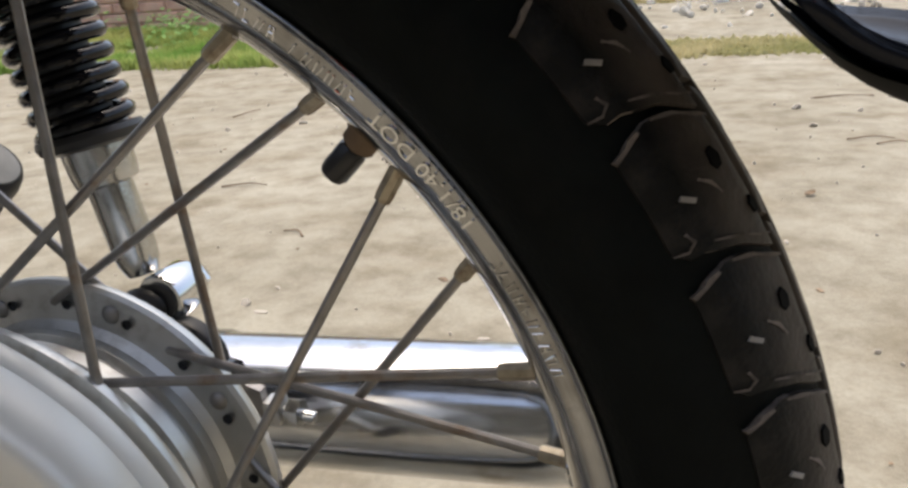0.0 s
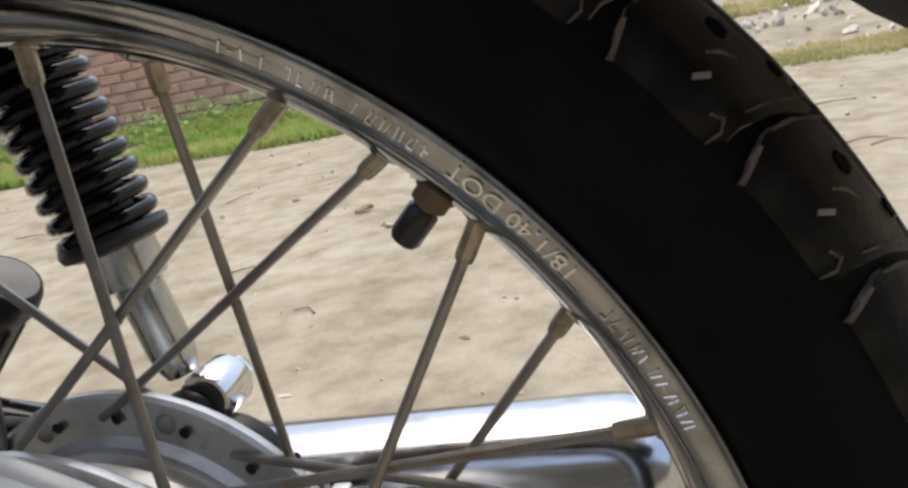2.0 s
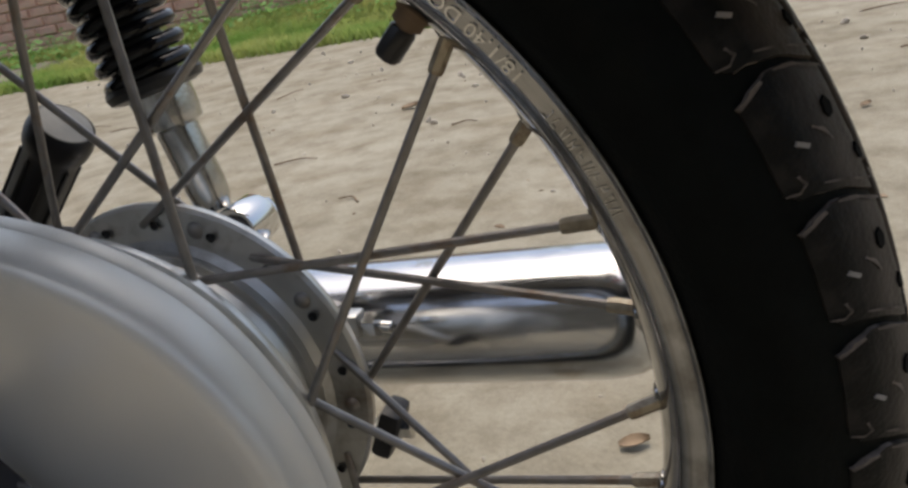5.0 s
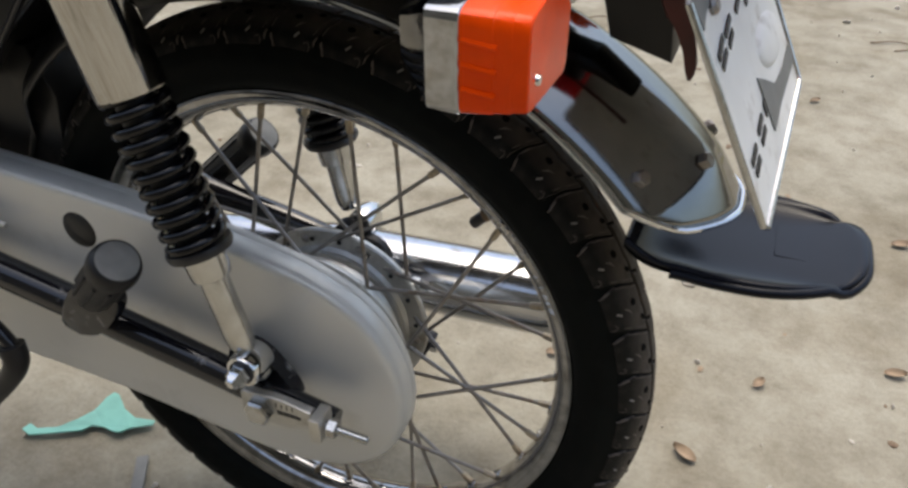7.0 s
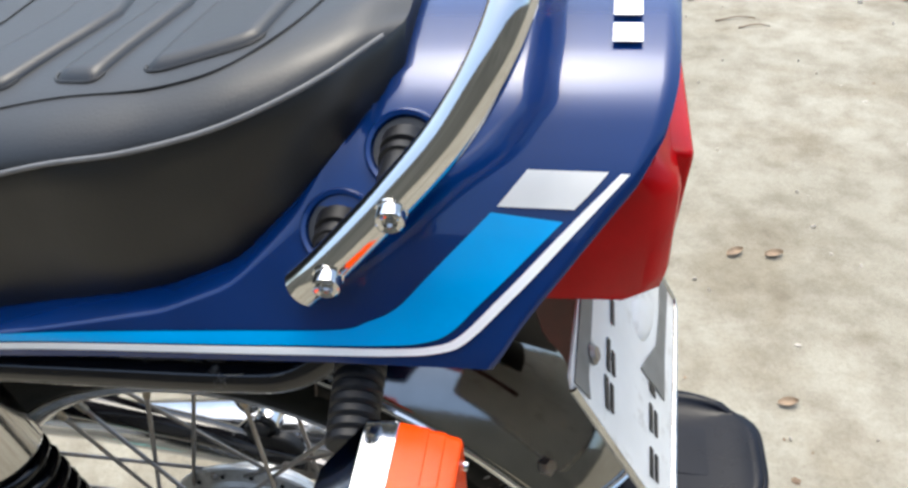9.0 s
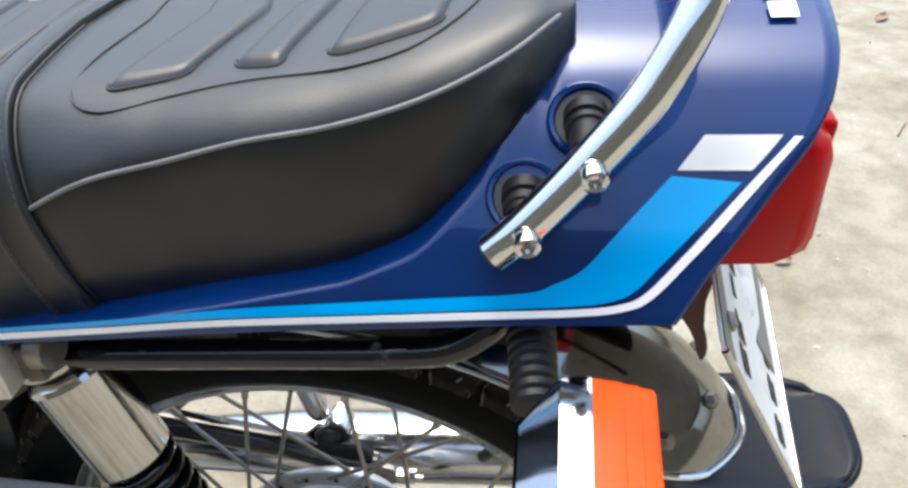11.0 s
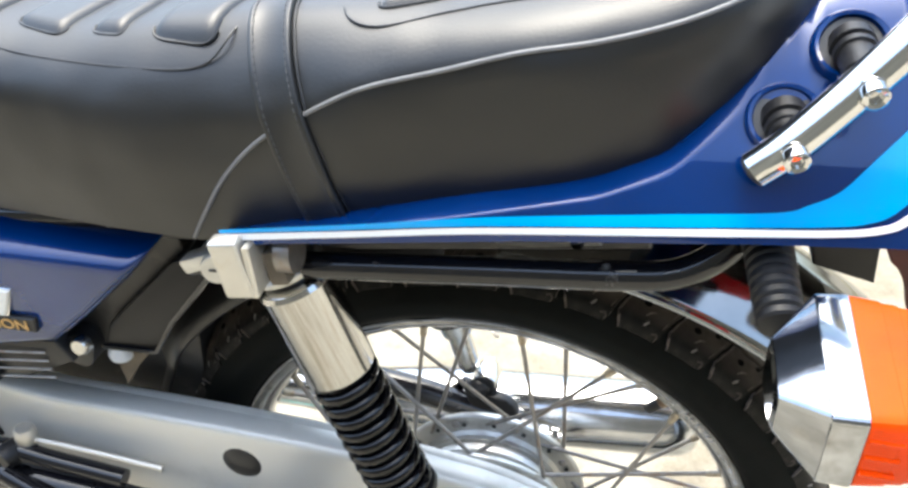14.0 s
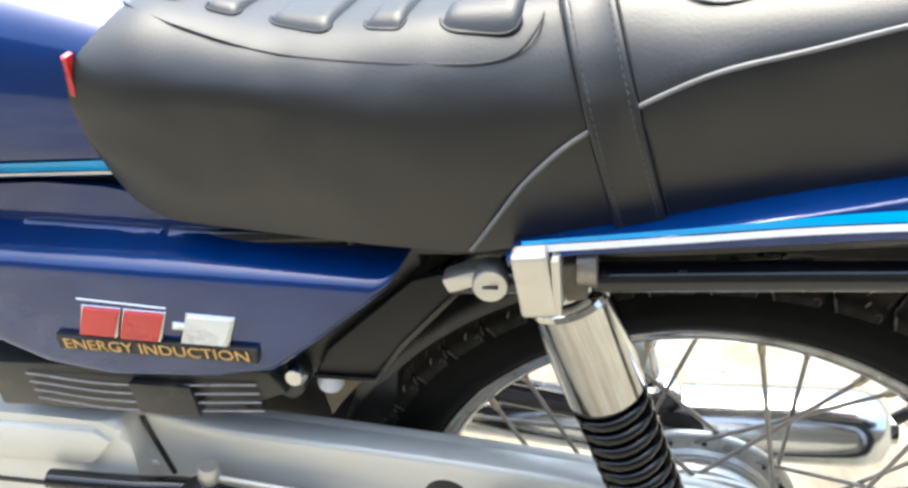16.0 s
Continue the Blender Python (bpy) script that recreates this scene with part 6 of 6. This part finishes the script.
badge = part("badge", slab([(-0.414, 0.6262), (-0.349, 0.6212), (-0.350, 0.6196), (-0.415, 0.6246)], -0.1240, -0.119, 0.0005, 1), M_CHROME, panel, "chrome bordered badge in red and white")


def slant(name, x, z, wide, high, mat, label=""):
    """An upright plain badge shape that leans back, with a pale rim behind it."""
    out = [(x, z), (x + wide, z - 0.045 * wide), (x + wide - 0.5 * high, z - high - 0.03 * wide), (x - 0.5 * high, z - high)]
    rim_ = [(x - 0.0012, z + 0.0014), (x + wide + 0.0014, z - 0.045 * wide + 0.0012), (x + wide - 0.5 * high + 0.0014, z - high - 0.03 * wide - 0.0014), (x - 0.5 * high - 0.0014, z - high - 0.0013)]
    part("badge_rim", slab(rim_, -0.1238, -0.119, 0.0004, 1), M_CHROME, badge)
    part(name, slab(out, -0.1256, -0.123, 0.0006, 1), mat, badge, label)


slant("red_mark", -0.4110, 0.6190, 0.0265, 0.0240, M_BADGERED, "red badge shape")
slant("red_mark", -0.3805, 0.6172, 0.0285, 0.0240, M_BADGERED, "red badge shape")
slant("dash_mark", -0.3475, 0.6080, 0.0085, 0.0036, M_PLATE)
slant("white_mark", -0.3350, 0.6160, 0.0320, 0.0235, M_PLATE, "white badge shape")
part("black_strip", slab([(-0.4440, 0.5925), (-0.2930, 0.5900), (-0.2960, 0.5768), (-0.4450, 0.5800)], -0.1245, -0.119, 0.001, 1), M_INK, badge, "black strip with gold capitals")
words = bpy.data.curves.new("badge_words", "FONT")
words.body = "ENERGY INDUCTION"
words.size, words.extrude, words.align_x, words.align_y = 0.0122, 0.0004, "CENTER", "CENTER"
words_ob = bpy.data.objects.new("words", words)
words_mesh = bpy.data.meshes.new_from_object(words_ob)
bpy.data.objects.remove(words_ob)
wx = [v.co.x for v in words_mesh.vertices]
words_mesh.transform(Matrix.Scale(0.138 / (max(wx) - min(wx)), 4, (1, 0, 0)))
words_mesh.transform(Matrix.Translation((-0.3690, -0.1252, 0.5848)) @ Matrix.Rotation(radians(1.1), 4, "Y") @ Matrix.Rotation(radians(90), 4, "X"))
part("lettering", words_mesh, M_GOLD, badge, "gold capitals", smooth=False)
for k in range(4):
    part("fin", tube([(-0.50, -0.112, 0.541 - 0.0085 * k), (-0.42, -0.116, 0.540 - 0.0085 * k), (-0.31, -0.112, 0.545 - 0.0085 * k)], 0.0009, 6, 4), M_STEEL, panel, "bright edge of a black fin")
part("fin_box", slab([(-0.54, 0.548), (-0.30, 0.556), (-0.290, 0.536), (-0.335, 0.516), (-0.44, 0.505), (-0.54, 0.502)], -0.110, -0.06, 0.003, 2), M_BLACK, bike, "black finned cover below the side panel")
part("clip", block((0.05, 0.008, 0.03), (-0.385, -0.1135, 0.528), 0.002, 2), M_BLACK, bike)
part("joint_bolt", lathe([(0, 0.008), (0.006, 0.008), (0.008, 0.005), (0.008, 0.0)], (-0.283, -0.10, 0.548), 12, (0, -1, 0.2)), M_CHROME_OLD, bike)
part("breather_cap", lathe([(0, 0), (0.009, 0), (0.010, 0.003), (0.007, 0.018), (0.004, 0.024), (0, 0.024)], (-0.268, -0.085, 0.524), 20, (0.25, 0, 1)), M_CAP, bike, "pale blue plastic cap")
part("joint_block", slab(smooth_outline([(-0.312, 0.535), (-0.296, 0.553), (-0.282, 0.548), (-0.282, 0.53), (-0.295, 0.52)], 4), -0.099, -0.08, 0.002, 2), M_BLACK, bike)

# tank
def tank_size(x):
    t = (-0.330 - x) / 0.5
    return 0.122 * (0.86 + 0.14 * min(1, max(0, t) * 3)), 0.790 + 0.085 * math.sin(min(1, max(0, t) * 1.3 + 0.08) * math.pi / 2), 0.686


def tank_y(x, z):
    """Half width of the tank at a height."""
    hw, zt_, zb_ = tank_size(x)
    s_ = min(1.0, abs((z - (zb_ + zt_) / 2) / ((zt_ - zb_) / 2))) ** (1 / 0.6)
    return hw * math.sqrt(max(0.0, 1 - s_ * s_)) ** 0.6


rows = []
for x in np.linspace(-0.330, -0.83, 24):
    hw, zt_, zb_ = tank_size(x)
    row = []
    for a in np.linspace(0, 360, 48, endpoint=False):
        c, s_ = math.cos(radians(a)), math.sin(radians(a))
        row.append((x, hw * math.copysign(abs(c) ** 0.6, c), (zb_ + zt_) / 2 + (zt_ - zb_) / 2 * math.copysign(abs(s_) ** 0.6, s_)))
    rows.append(row)
tank = part("fuel_tank", grid_mesh(rows, close_v=True, cap=True), M_BLUE, bike, "glossy dark blue fuel tank with stripes", smooth=60)
for z, h, mat, nm in ((0.7160, 0.0042, M_STRIPE, "blue_stripe"), (0.7085, 0.0020, M_WHITE, "white_stripe")):
    part(nm, grid_mesh([[(x, -tank_y(x, zz) - 0.0012, zz) for zz in (z - h, z - h / 2, z, z + h / 2, z + h)] for x in np.linspace(-0.352, -0.7, 30)]), mat, tank)
part("red_accent", slab([(-0.3660, 0.7865), (-0.3632, 0.7855), (-0.3655, 0.762), (-0.3690, 0.7635)], -0.1110, -0.100, 0.001, 1), M_BADGERED, seat, "red tab at the seat's front edge")
part("tank_mount", block((0.026, 0.03, 0.010), (-0.345, -0.080, 0.690), 0.003, 2), M_TWIG, bike, "tan rubber tank mount")

# engine side and controls
engine = part("crankcase", slab(smooth_outline([(-0.452, 0.471), (-0.456, 0.415), (-0.484, 0.345), (-0.56, 0.30), (-0.76, 0.30), (-0.79, 0.465), (-0.644, 0.480), (-0.484, 0.480)], 5), -0.100, -0.045, 0.007, 3), M_CASE, bike, "silver engine side cover")
part("raised_panel", slab([(-0.74, 0.467), (-0.476, 0.4715), (-0.464, 0.459), (-0.492, 0.430), (-0.74, 0.425)], -0.1045, -0.099, 0.003, 2), M_CASE, engine)
part("cover_groove", block((0.16, 0.003, 0.005), (-0.600, -0.1005, 0.395), 0.001, 1), M_INK, engine)
part("brake_lever", tube([(-0.53, -0.114, 0.420), (-0.45, -0.110, 0.417), (-0.409, -0.103, 0.412), (-0.367, -0.102, 0.402), (-0.30, -0.101, 0.389)], 0.0085, 12, 5), M_BLACKPAINT, bike, "black brake lever beside the chain case")
part("linkage_knuckle", lathe([(0, -0.012), (0.007, -0.012), (0.0095, -0.008), (0.0095, 0.008), (0.007, 0.012), (0, 0.012)], (-0.392, -0.095, 0.420), 16, (0.15, 0, 1)), M_BRUSHED, bike, "dull metal linkage knuckle")
part("linkage_joint", lathe([(0, -0.012), (0.010, -0.010), (0.0125, 0.0), (0.010, 0.010), (0, 0.012)], (-0.404, -0.106, 0.409), 16, (0.3, 1, 0)), M_RUBBERPARTS, bike, "black rubber joint")
part("link_rod", tube([(-0.390, -0.095, 0.418), (-0.33, -0.094, 0.410), (-0.264, -0.094, 0.400)], 0.0030, 8, 4), M_BRUSHED, bike, "thin bare linkage rod")
stand = part("centre_stand", tube([(-0.47, -0.08, 0.30), (-0.48, -0.10, 0.2), (-0.495, -0.11, 0.10), (-0.505, -0.112, 0.03), (-0.52, -0.112, 0.010)], 0.011, 12, 5), M_BLACKPAINT, bike, "black painted stand leg")
part("stand_foot", block((0.06, 0.035, 0.008), (-0.52, -0.112, 0.006), 0.002, 2), M_BLACKPAINT, stand)
